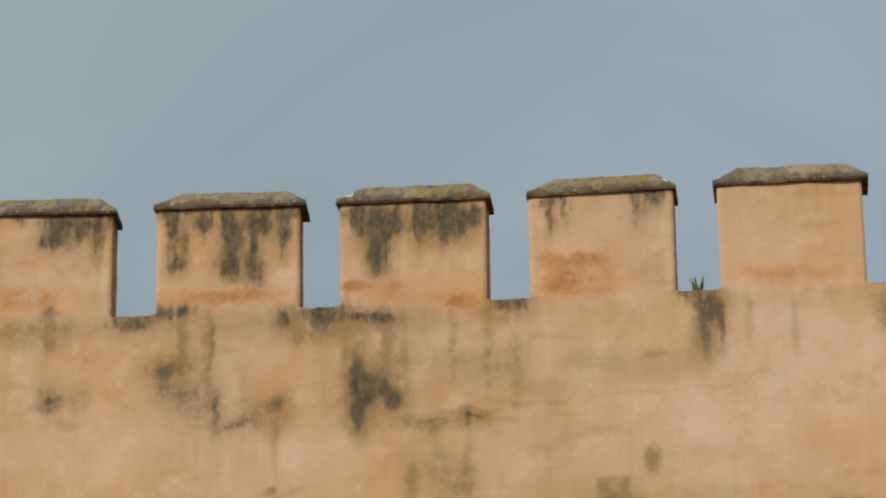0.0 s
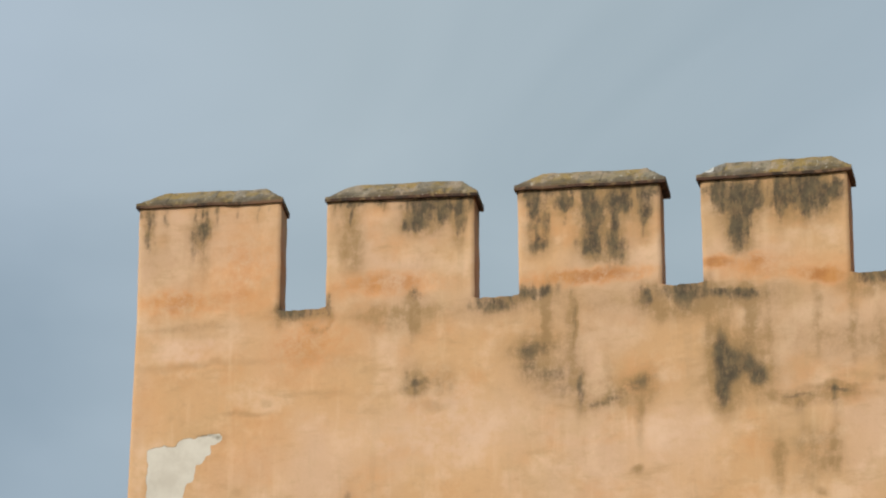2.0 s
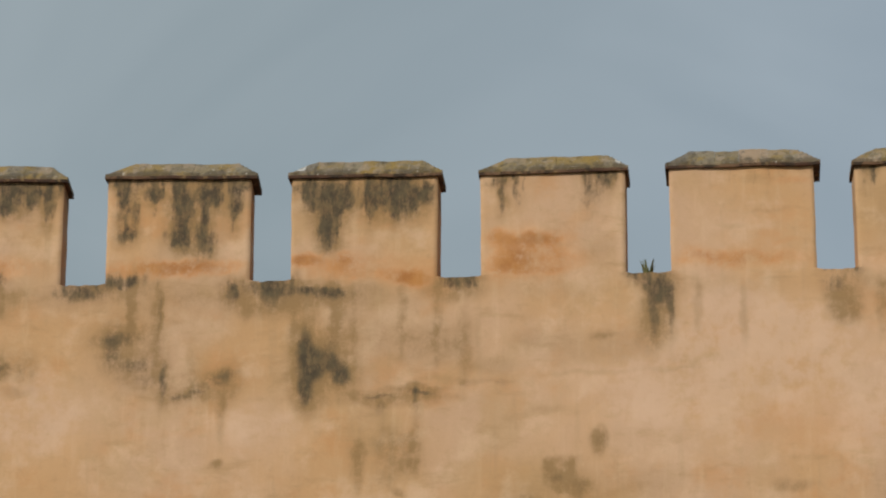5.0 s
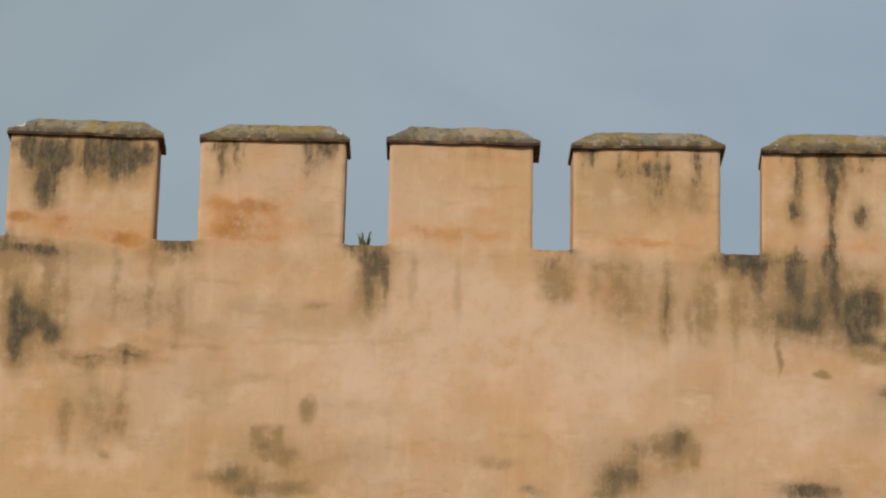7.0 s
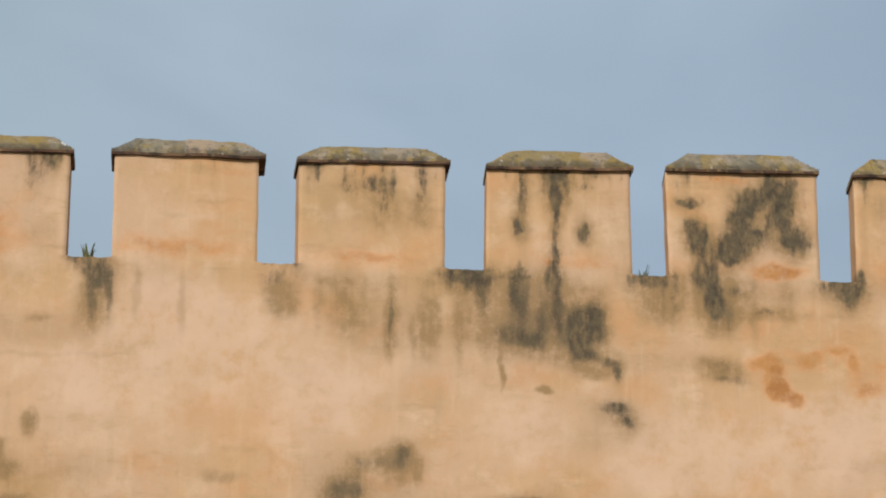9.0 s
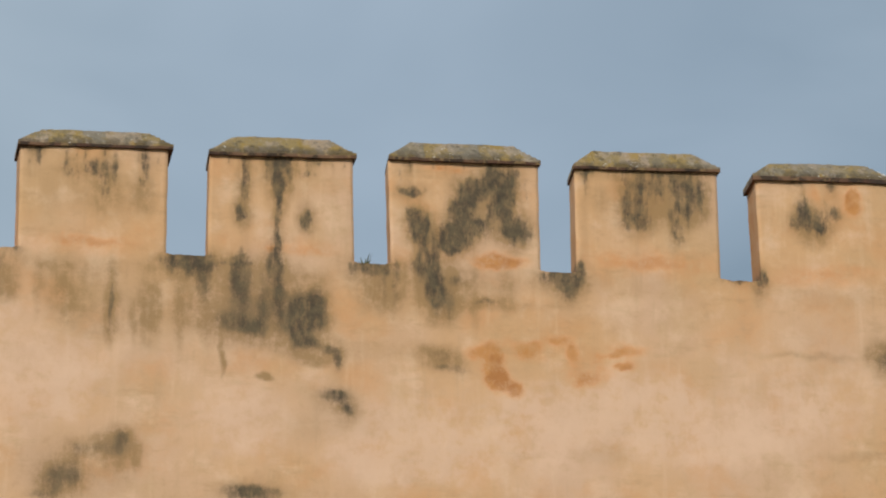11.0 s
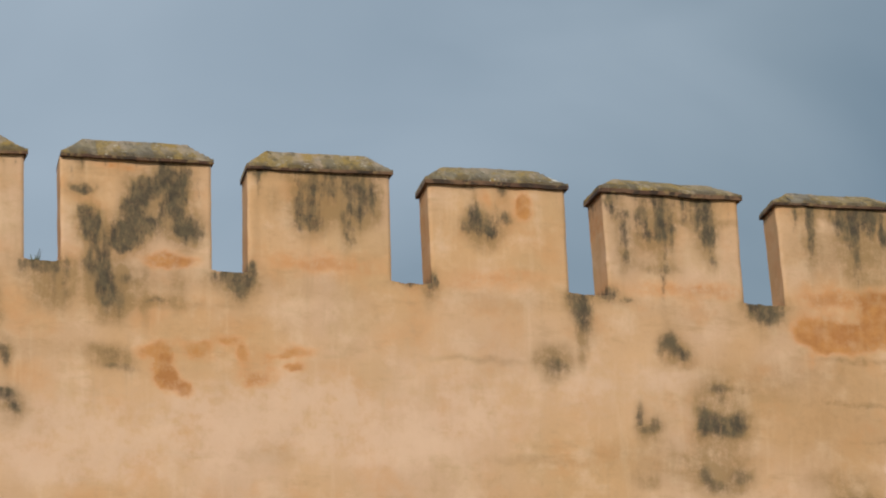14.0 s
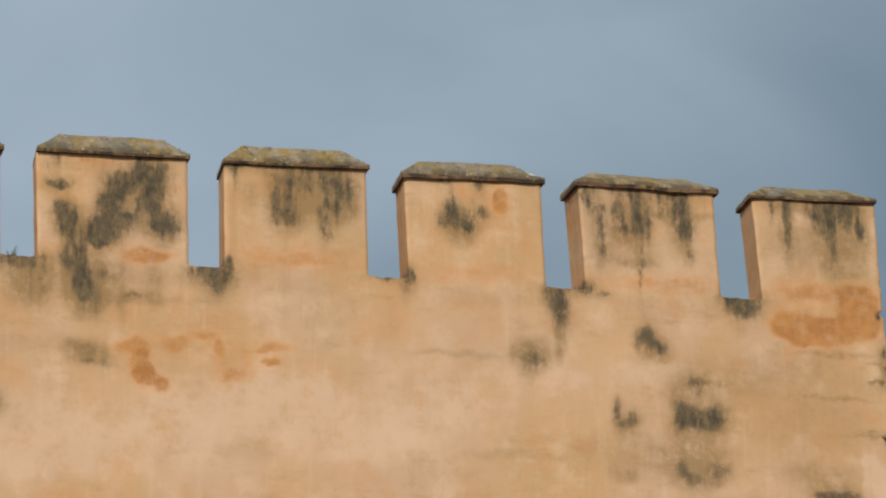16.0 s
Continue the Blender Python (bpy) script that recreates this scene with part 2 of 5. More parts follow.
def coping():
    m = Mat("lichened_coping")
    mid, fine = m.noise(11, 4, 0.6), m.noise(46, 4, 0.7)
    own = m.t.nodes.new("ShaderNodeValToRGB")
    own.color_ramp.elements[0].color, own.color_ramp.elements[1].color = (0.25, 0.205, 0.14, 1), (0.40, 0.285, 0.185, 1)
    for at, tint in ((0.22, (0.29, 0.205, 0.075, 1)), (0.42, (0.225, 0.195, 0.15, 1)), (0.58, (0.31, 0.205, 0.058, 1)), (0.8, (0.255, 0.215, 0.145, 1))):
        own.color_ramp.elements.new(at).color = tint
    m.t.links.new(m.chance(), own.inputs["Fac"])
    c = own.outputs["Color"]
    ragged = m.math("ADD", m.math("MULTIPLY", m.noise(5.2, 3, 0.5, (1, 0.5, 0.8)), 0.7), m.math("MULTIPLY", m.noise(30, 3, 0.6), 0.3))
    c = m.mix(m.span(ragged, 0.47, 0.60, 0, 0.8), c, (0.315, 0.205, 0.045))  # yellow lichen
    c = m.mix(m.span(m.noise(7.0, 4, 0.6, (1.3, 0.5, 0.8)), 0.50, 0.62, 0, 0.6), c, (0.38, 0.295, 0.215))  # bare pinkish stone
    c = m.mix(m.span(m.noise(6.1, 5, 0.65, (1, 0.5, 0.8)), 0.50, 0.66, 0, 0.65), c, (0.155, 0.135, 0.095))
    c = m.mix(m.span(m.noise(13, 5, 0.65, (1, 0.6, 0.8)), 0.53, 0.68, 0, 0.75), c, (0.066, 0.054, 0.036))
    edge = m.math("MULTIPLY", m.attr("edge"), m.span(m.noise(7.5, 4, 0.6, (1, 0.3, 0.3)), 0.36, 0.58, 0.25, 1.0))
    c = m.mix(m.span(edge, 0.20, 0.85, 0, 0.7), c, (0.078, 0.060, 0.038))  # black growth along the drip edge
    c = m.mix(m.span(m.noise(24, 3, 0.6), 0.64, 0.70, 0, 0.75), c, (0.56, 0.52, 0.45))  # crusts of white lichen
    c = m.mix(m.span(m.math("MULTIPLY", m.attr("lime"), m.noise(16, 4, 0.6)), 0.42, 0.56, 0, 0.9), c, (0.66, 0.66, 0.63))
    c = m.mix(m.span(fine, 0.60, 0.72, 0, 0.35), c, (0.44, 0.37, 0.27))
    c = m.mix(m.span(fine, 0.42, 0.30, 0, 0.45), c, (0.10, 0.08, 0.05))
    return m.done(c, 0.96, m.math("ADD", mid, m.math("MULTIPLY", fine, 0.5)), 0.018)


def drip():
    m = Mat("red_brown_tile_edge")
    mid = m.noise(8, 4, 0.6)
    c = m.mix(m.span(m.noise(1.3, 3, 0.5), 0.42, 0.60), (0.095, 0.048, 0.032), (0.200, 0.115, 0.066))
    c = m.mix(m.span(mid, 0.47, 0.60, 0, 0.9), c, (0.040, 0.028, 0.021))
    c = m.mix(m.span(m.noise(15, 4, 0.6), 0.56, 0.68, 0, 0.7), c, (0.30, 0.20, 0.09))
    return m.done(c, 0.95, mid, 0.01)


def plain(name, a, b, scale, rough=0.85, depth=0.006, metal=0.0):
    m = Mat(name)
    n = m.noise(scale, 5, 0.6)
    return m.done(m.mix(m.span(n, 0.35, 0.68), a, b), rough, n, depth, metal)


PLASTER, COPING, DRIP = plaster(), coping(), drip()
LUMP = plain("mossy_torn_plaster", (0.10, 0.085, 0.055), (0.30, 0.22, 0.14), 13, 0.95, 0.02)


def rubble_stone():
    m = Mat("pale_rubble_stone")
    n = m.noise(14, 5, 0.6)
    c = m.mix(m.span(m.chance(), 0.15, 0.55), (0.30, 0.235, 0.165), (0.44, 0.385, 0.30))
    c = m.mix(m.span(m.chance(), 0.90, 0.95), c, (0.52, 0.49, 0.43))
    return m.done(m.mix(m.span(n, 0.40, 0.68, 0, 0.7), c, (0.20, 0.165, 0.115)), 0.95, n, 0.02)


STONE = rubble_stone()
MORTAR = plain("crumbling_mortar", (0.16, 0.12, 0.08), (0.30, 0.23, 0.15), 9, 0.95, 0.03)
SOIL = plain("dry_grass_ground", (0.10, 0.085, 0.045), (0.17, 0.13, 0.075), 0.8, 0.98, 0.03)
LEAF = plain("dry_green_weed", (0.08, 0.095, 0.032), (0.16, 0.15, 0.06), 30, 0.8, 0.002)
BLACK = plain("black_painted_metal", (0.006, 0.008, 0.009), (0.014, 0.016, 0.016), 20, 0.65, 0.001, 0.0)
BLACK.node_tree.nodes["Principled BSDF"].inputs["Specular IOR Level"].default_value = 0.06
HOOD = plain("dull_dark_reflector", (0.014, 0.017, 0.018), (0.026, 0.030, 0.031), 9, 0.6, 0.001, 0.0)
TRIM = plain("weathered_grey_metal", (0.024, 0.029, 0.030), (0.042, 0.049, 0.050), 25, 0.7, 0.001, 0.0)
GLASS = plain("dark_lamp_glass", (0.005, 0.007, 0.008), (0.010, 0.013, 0.014), 6, 0.18, 0.0003)
GLASS.node_tree.nodes["Principled BSDF"].inputs["Specular IOR Level"].default_value = 0.1
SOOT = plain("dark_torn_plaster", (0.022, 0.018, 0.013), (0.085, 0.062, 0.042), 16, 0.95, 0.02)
STEEL = plain("galvanised_steel", (0.45, 0.45, 0.44), (0.6, 0.6, 0.58), 40, 0.4, 0.001, 0.9)


# ---- building helpers ----
def mesh_of(name, verts, faces, smooth=False):
    me = bpy.data.meshes.new(name)
    me.from_pydata(verts, [], faces)
    me.validate()
    if smooth:
        me.polygons.foreach_set("use_smooth", [True] * len(me.polygons))
    return me


def part(name, me, material, parent=None, label=""):
    """Links a mesh or a bmesh as one object under a thing or under a part."""
    if isinstance(me, bmesh.types.BMesh):
        bm, me = me, bpy.data.meshes.new(name)
        bm.to_mesh(me)
        bm.free()
    if not me.materials:
        me.materials.append(material)
    ob = new(name, me)
    if parent:
        ob.parent = parent
        ob.matrix_parent_inverse = parent.matrix_world.inverted()
    return tagged(ob, label) if label else ob


def thing(name, place, label, category, group="", kind=""):
    ob = new(name)
    ob.location = place
    ob.empty_display_size = 0.2
    bpy.context.view_layer.update()
    return tagged(ob, label, category, group, kind)


def box_bm(size, place=(0, 0, 0), bevel=0.0, turn=None, segments=2):
    bm = bmesh.new()
    bmesh.ops.create_cube(bm, size=1.0)
    bmesh.ops.scale(bm, vec=size, verts=bm.verts)
    if bevel:
        bmesh.ops.bevel(bm, geom=bm.edges[:], offset=bevel, segments=segments, affect="EDGES", profile=0.6)
    if turn:
        bmesh.ops.rotate(bm, matrix=Euler([radians(a) for a in turn]).to_matrix(), verts=bm.verts)
    bmesh.ops.translate(bm, vec=place, verts=bm.verts)
    return bm


def rod_bm(a, b, radius, sides=12):
    a, b = Vector(a), Vector(b)
    bm = bmesh.new()
    bmesh.ops.create_cone(bm, cap_ends=True, segments=sides, radius1=radius, radius2=radius, depth=(b - a).length)
    bmesh.ops.rotate(bm, matrix=(b - a).to_track_quat("Z", "Y").to_matrix(), verts=bm.verts)
    bmesh.ops.translate(bm, vec=(a + b) / 2, verts=bm.verts)
    return bm


def rough(x, y, z, scale):
    return noise.noise(Vector((x, y, z)) * scale)


# ---- weathering of the plaster: where it is stained and with what ----
STAINS = {"dark": [], "ochre": [], "bare": [], "grime": [], "fresh": []}


def dark(x, z, wide, high, strength):
    """Black growth, in a wider halo of brown dirt; once, the shade of a notch in the edge."""
    STAINS["dark"].append((x, z, wide, high, strength))
    STAINS["grime"].append((x, z - 0.15 * high, wide * 1.5 + 0.02, high * 1.5 + 0.03, 0.5 * strength))


def ochre(*s): STAINS["ochre"].append(s)


def bare(*s): STAINS["bare"].append(s)


def grime(*s): STAINS["grime"].append(s)


def fresh(*s): STAINS["fresh"].append(s)


# x, z, half width, half height, strength
grime(-4.69, 9.23, 0.868, 0.299, .22); grime(-5.18, 8.86, 0.341, 0.298, .3); grime(-4.51, 8.57, 0.527, 0.196, .3); grime(-8.49, 9.02, 0.360, 0.051, .3)
grime(-7.88, 9.03, 0.407, 0.041, .25); grime(-8.35, 9.37, 0.412, 0.031, .3); grime(-3.06, 9.12, 0.704, 0.246, .2); grime(-3.01, 7.95, 0.418, 0.384, 0.23)
grime(-6.47, 9.35, 0.449, 0.203, .35); fresh(-8.34, 9.16, 0.308, 0.102, .6); fresh(-5.97, 8.32, 0.587, 0.346, .5); fresh(-4.04, 8.20, 0.426, 0.243, .5)
fresh(-6.96, 8.27, 0.398, 0.299, .3); ochre(-7.37, 8.95, 0.303, 0.202, .3); ochre(-8.64, 8.78, 0.154, 0.306, .25); ochre(-7.84, 9.90, 1.021, 0.572, .16)
ochre(-7.72, 8.62, 1.105, 0.607, .14); grime(-7.17, 9.45, 0.101, 0.015, .4); grime(-7.17, 9.26, 0.101, 0.015, .4); grime(-7.28, 9.36, 0.020, 0.071, .4)
grime(-7.05, 9.35, 0.020, 0.071, .4)
dark(-8.69, 10.41, 0.042, 0.126, .5); dark(-8.56, 10.40, 0.016, 0.147, .5); dark(-8.28, 10.40, 0.021, 0.105, .5); dark(-8.17, 10.39, 0.021, 0.105, .6)
dark(-8.22, 10.25, 0.083, 0.068, .6); dark(-8.70, 10.17, 0.052, 0.115, .35); dark(-8.26, 10.09, 0.083, 0.183, .22); grime(-8.46, 9.89, 0.311, 0.313, .2)
dark(-7.38, 9.43, 0.152, 0.046, .7); dark(-7.49, 9.46, 0.046, 0.082, .7); grime(-7.17, 9.36, 0.132, 0.081, .5); dark(-7.26, 9.41, 0.051, 0.041, .5)
dark(-7.06, 9.50, 0.025, 0.082, .6); ochre(-7.02, 9.18, 0.352, 0.228, .35); ochre(-7.89, 9.70, 0.461, 0.310, .25); ochre(-8.51, 9.56, 0.362, 0.103, .35)
ochre(-7.71, 8.22, 0.302, 0.300, .25)
dark(-6.88, 10.38, 0.163, 0.036, .55); dark(-6.61, 10.39, 0.046, 0.047, .6); dark(-6.27, 10.28, 0.101, 0.134, .8); dark(-6.29, 10.17, 0.101, 0.051, .8)
dark(-6.06, 10.30, 0.090, 0.134, .75); dark(-5.91, 10.26, 0.030, 0.165, .75); dark(-5.91, 10.13, 0.030, 0.092, .5); dark(-5.83, 10.32, 0.060, 0.093, .45)
grime(-6.90, 10.19, 0.122, 0.311, .4); ochre(-6.63, 10.28, 0.132, 0.072, .4); ochre(-6.52, 9.65, 0.551, 0.102, .4); dark(-6.29, 9.54, 0.040, 0.051, .35)
grime(-6.29, 9.33, 0.050, 0.202, .4)
dark(-5.61, 9.39, 0.178, 0.065, .75)
dark(-5.24, 10.26, 0.055, 0.215, .85); dark(-5.14, 10.23, 0.035, 0.215, .6); dark(-5.22, 9.91, 0.069, 0.076, .8); dark(-4.99, 10.27, 0.059, 0.077, .75)
dark(-4.97, 10.08, 0.039, 0.041, .3); dark(-4.78, 10.19, 0.049, 0.280, .75); dark(-4.72, 10.11, 0.069, 0.152, .8); dark(-4.75, 9.88, 0.108, 0.091, .75)
dark(-4.54, 10.25, 0.088, 0.091, .85); dark(-4.56, 10.02, 0.044, 0.177, .7); dark(-4.52, 9.84, 0.073, 0.101, .7); dark(-4.56, 9.71, 0.097, 0.080, .3)
dark(-4.43, 10.26, 0.039, 0.127, .6); dark(-4.29, 10.23, 0.059, 0.193, .75); dark(-4.29, 10.02, 0.024, 0.081, .6); dark(-4.22, 10.31, 0.097, 0.061, .45)
dark(-5.32, 10.36, 0.109, 0.046, .5); ochre(-4.83, 9.58, 0.584, 0.070, .5)
dark(-5.27, 9.49, 0.206, 0.060, .55); grime(-5.15, 9.28, 0.049, 0.251, .4); dark(-4.91, 9.24, 0.015, 0.250, .35); dark(-4.30, 9.37, 0.048, 0.090, .45)
grime(-4.18, 9.29, 0.058, 0.149, .5)
dark(-3.95, 9.41, 0.211, 0.075, .75); dark(-3.53, 9.35, 0.262, 0.035, .5); grime(-3.43, 9.38, 0.057, 0.148, .5); grime(-3.91, 9.27, 0.216, 0.109, .5)
dark(-3.51, 10.19, 0.183, 0.111, .75); dark(-3.46, 10.01, 0.077, 0.211, .85); dark(-3.51, 9.92, 0.062, 0.140, .6); dark(-3.65, 10.28, 0.135, 0.066, .6)
dark(-3.12, 10.19, 0.043, 0.191, .75); dark(-3.29, 10.28, 0.072, 0.065, .5); dark(-2.94, 10.25, 0.105, 0.181, .8); dark(-2.84, 10.17, 0.114, 0.150, .75)
dark(-2.74, 10.12, 0.033, 0.130, .6); dark(-2.66, 10.23, 0.028, 0.100, .5); dark(-3.47, 9.76, 0.048, 0.070, .3); ochre(-3.67, 9.65, 0.153, 0.065, .6)
ochre(-3.33, 9.65, 0.072, 0.075, .4); ochre(-2.76, 9.46, 0.170, 0.069, .7); ochre(-3.19, 9.57, 0.615, 0.109, .25)
dark(-5.26, 8.98, 0.176, 0.065, .5); dark(-5.31, 8.87, 0.068, 0.109, .5); dark(-5.11, 8.75, 0.136, 0.064, .45); dark(-4.99, 8.60, 0.097, 0.059, .3)
dark(-4.86, 8.59, 0.029, 0.138, .65); dark(-4.66, 8.46, 0.115, 0.034, .35); dark(-4.55, 8.53, 0.067, 0.044, .3); dark(-4.39, 8.59, 0.096, 0.064, .4)
dark(-4.31, 8.66, 0.067, 0.054, .35); dark(-6.25, 8.75, 0.089, 0.030, .4); dark(-6.29, 8.72, 0.025, 0.120, .35); dark(-6.37, 8.69, 0.025, 0.030, .5)
grime(-6.12, 8.52, 0.118, 0.045, .35); grime(-6.52, 8.66, 0.397, 0.035, .16); grime(-6.27, 8.78, 0.297, 0.200, .25)
dark(-3.63, 8.71, 0.081, 0.205, 1); dark(-3.66, 8.51, 0.057, 0.122, .95); dark(-3.55, 8.73, 0.095, 0.117, .8); dark(-3.43, 8.72, 0.104, 0.068, .7)
dark(-3.34, 8.62, 0.080, 0.073, .9); dark(-3.66, 8.90, 0.043, 0.108, .75); dark(-3.43, 8.84, 0.047, 0.108, .35); grime(-3.55, 8.66, 0.284, 0.293, .3)
dark(-3.04, 8.43, 0.112, 0.024, .4); dark(-2.69, 8.46, 0.084, 0.024, .5); dark(-2.72, 8.41, 0.019, 0.096, .45); dark(-3.02, 8.33, 0.042, 0.048, .35)
grime(-3.20, 7.82, 0.056, 0.191, 0.36); grime(-3.22, 7.99, 0.056, 0.072, 0.33); grime(-2.84, 8.08, 0.065, 0.057, 0.29); grime(-2.80, 7.84, 0.065, 0.076, 0.29)
grime(-2.71, 7.91, 0.046, 0.119, 0.26); grime(-2.86, 7.61, 0.056, 0.038, .4); grime(-4.38, 7.88, 0.067, 0.039, .4); dark(-6.88, 7.79, 0.040, 0.044, .4)
grime(-7.61, 8.65, 0.051, 0.030, .4); grime(-7.86, 7.88, 0.050, 0.040, .3); grime(-7.17, 8.69, 0.301, 0.050, .12)
bare(-8.55, 8.02, 0.112, 0.271, 1); bare(-8.46, 8.07, 0.133, 0.230, 1); bare(-8.38, 8.18, 0.133, 0.120, 1); bare(-8.25, 8.28, 0.143, 0.080, 1)
bare(-8.14, 8.33, 0.102, 0.040, 1); bare(-8.52, 7.82, 0.153, 0.149, 1); bare(-8.32, 8.06, 0.081, 0.100, 1); bare(-8.24, 8.19, 0.071, 0.050, 1)
bare(-8.11, 8.36, 0.112, 0.035, 1)
fresh(0.26, 8.87, 0.612, 0.294, .6); fresh(1.30, 8.26, 0.514, 0.338, .5); fresh(-0.22, 9.20, 0.283, 0.098, .6); fresh(-0.72, 8.41, 0.328, 0.291, .5)
fresh(2.89, 7.97, 0.326, 0.288, .45); grime(-3.22, 8.78, 0.611, 0.293, .22); grime(-2.83, 8.40, 0.515, 0.058, .4); grime(-2.22, 8.55, 0.281, 0.024, .3)
grime(-1.33, 8.60, 0.422, 0.024, .2); grime(-0.54, 8.63, 0.235, 0.024, .25); grime(-1.15, 8.83, 0.564, 0.196, .3); grime(1.76, 8.91, 0.565, 0.245, .35)
grime(2.56, 8.93, 0.188, 0.196, .2); grime(-1.48, 7.52, 0.603, 0.285, .35); grime(1.54, 7.60, 0.510, 0.286, .35); grime(-0.74, 7.68, 0.279, 0.143, .2)
dark(-2.36, 9.42, 0.161, 0.064, .65); grime(-2.40, 9.34, 0.189, 0.099, .4)
dark(-1.99, 10.17, 0.024, 0.151, .6); dark(-1.87, 10.20, 0.024, 0.126, .35); dark(-2.05, 10.31, 0.076, 0.035, .5); dark(-1.27, 10.17, 0.057, 0.131, .4)
dark(-1.13, 10.30, 0.048, 0.076, .65); dark(-1.21, 10.34, 0.119, 0.030, .4); ochre(-2.00, 9.79, 0.119, 0.075, .6); ochre(-1.70, 9.78, 0.190, 0.055, .55)
ochre(-1.92, 9.57, 0.133, 0.119, .55); ochre(-1.61, 9.50, 0.123, 0.040, .4); ochre(-2.08, 9.45, 0.095, 0.099, .3); ochre(-1.80, 9.65, 0.380, 0.224, .35)
grime(-1.18, 9.66, 0.142, 0.139, .3)
dark(-0.67, 9.32, 0.095, 0.148, .9); dark(-0.73, 9.10, 0.038, 0.187, .55); dark(-0.59, 9.14, 0.028, 0.187, .6); dark(-0.80, 9.39, 0.085, 0.064, .5)
dark(-0.91, 9.44, 0.057, 0.035, .5); grime(-0.75, 9.04, 0.113, 0.206, .5)
ochre(-0.04, 9.55, 0.569, 0.084, .3); ochre(0.42, 10.25, 0.200, 0.045, .4); ochre(0.24, 9.79, 0.143, 0.030, .3); ochre(0.38, 9.71, 0.142, 0.025, .35)
dark(0.79, 9.33, 0.132, 0.079, .4); grime(0.84, 9.14, 0.142, 0.157, .7); dark(0.95, 9.43, 0.057, 0.044, .45)
dark(1.11, 10.27, 0.043, 0.101, .4); dark(1.05, 10.35, 0.119, 0.025, .45); dark(1.37, 10.18, 0.057, 0.060, .4); dark(1.61, 10.19, 0.086, 0.065, .55)
dark(1.67, 10.08, 0.038, 0.140, .5); dark(1.76, 10.19, 0.029, 0.126, .4); dark(2.02, 10.28, 0.029, 0.151, .55); dark(1.99, 10.08, 0.024, 0.040, .4)
grime(2.02, 9.95, 0.105, 0.150, .35); grime(1.61, 9.94, 0.285, 0.200, .3); ochre(1.52, 9.48, 0.521, 0.064, .3)
dark(1.77, 9.05, 0.019, 0.128, .6); dark(1.76, 8.90, 0.014, 0.122, .4); grime(2.07, 8.87, 0.056, 0.127, .5); grime(1.43, 9.09, 0.160, 0.197, .35)
grime(2.37, 9.02, 0.094, 0.147, .2)
dark(2.42, 9.39, 0.151, 0.099, .8); dark(2.54, 9.27, 0.057, 0.197, .5)
grime(-1.20, 8.03, 0.070, 0.106, .8); dark(-1.20, 8.02, 0.042, 0.058, .2); grime(-1.62, 7.81, 0.051, 0.086, .7); grime(-1.54, 7.71, 0.074, 0.057, .8)
dark(-1.55, 7.71, 0.056, 0.038, .35); grime(-1.44, 7.77, 0.042, 0.095, .7); grime(-1.37, 7.64, 0.074, 0.067, .8); dark(-1.35, 7.64, 0.051, 0.048, .3)
grime(-1.47, 7.61, 0.093, 0.038, .5); grime(-1.50, 7.87, 0.140, 0.038, .3); dark(-1.81, 7.46, 0.102, 0.057, .45); grime(-1.79, 7.46, 0.139, 0.085, .7)
dark(-1.66, 7.34, 0.111, 0.057, .4); grime(-1.66, 7.35, 0.148, 0.085, .7); grime(-1.32, 7.36, 0.167, 0.057, .8); dark(-1.32, 7.36, 0.093, 0.028, .3)
grime(-2.03, 7.44, 0.093, 0.047, .3); grime(-1.16, 8.93, 0.094, 0.029, .35); dark(-2.01, 8.54, 0.047, 0.039, .3); grime(-2.62, 8.87, 0.282, 0.147, .25)
dark(1.81, 7.78, 0.121, 0.067, .4); grime(1.81, 7.80, 0.149, 0.095, .6); dark(1.89, 7.88, 0.051, 0.048, .45); dark(1.58, 7.77, 0.130, 0.033, .3)
dark(1.34, 7.48, 0.093, 0.114, .55); grime(1.35, 7.48, 0.130, 0.142, .6); dark(1.50, 7.53, 0.051, 0.123, .45); dark(1.51, 7.74, 0.037, 0.048, .4)
grime(2.00, 7.71, 0.042, 0.105, .5); grime(0.38, 7.62, 0.167, 0.057, .5); dark(0.66, 7.40, 0.111, 0.047, .4); dark(2.95, 7.44, 0.204, 0.066, .9)
dark(1.21, 7.37, 0.083, 0.033, .4); grime(3.05, 8.43, 0.075, 0.029, .6); grime(2.70, 8.54, 0.019, 0.136, .6); ochre(0.60, 8.10, 0.560, 0.289, .15)
grime(2.94, 9.07, 0.430, 0.297, .3); grime(4.09, 9.21, 0.289, 0.249, .2); grime(2.66, 8.86, 0.333, 0.196, .15); fresh(2.75, 8.14, 0.472, 0.290, .4)
fresh(-0.16, 8.58, 1.543, 0.681, .45); fresh(0.03, 9.76, 0.520, 0.348, .3); fresh(1.99, 8.74, 0.568, 0.294, .3); fresh(5.51, 8.08, 0.432, 0.292, .5)
fresh(4.08, 7.94, 0.523, 0.290, .45); grime(3.94, 8.71, 0.575, 0.098, .25); grime(4.91, 9.14, 0.581, 0.050, .3)
dark(2.87, 10.16, 0.029, 0.243, .55); dark(2.83, 9.85, 0.048, 0.060, .65); dark(3.09, 10.27, 0.063, 0.101, .75); dark(3.24, 10.32, 0.039, 0.142, .7)
dark(3.15, 10.15, 0.043, 0.202, .65); dark(3.15, 10.13, 0.072, 0.081, .5); dark(3.16, 9.72, 0.022, 0.452, .6); dark(3.37, 10.23, 0.073, 0.035, .4)
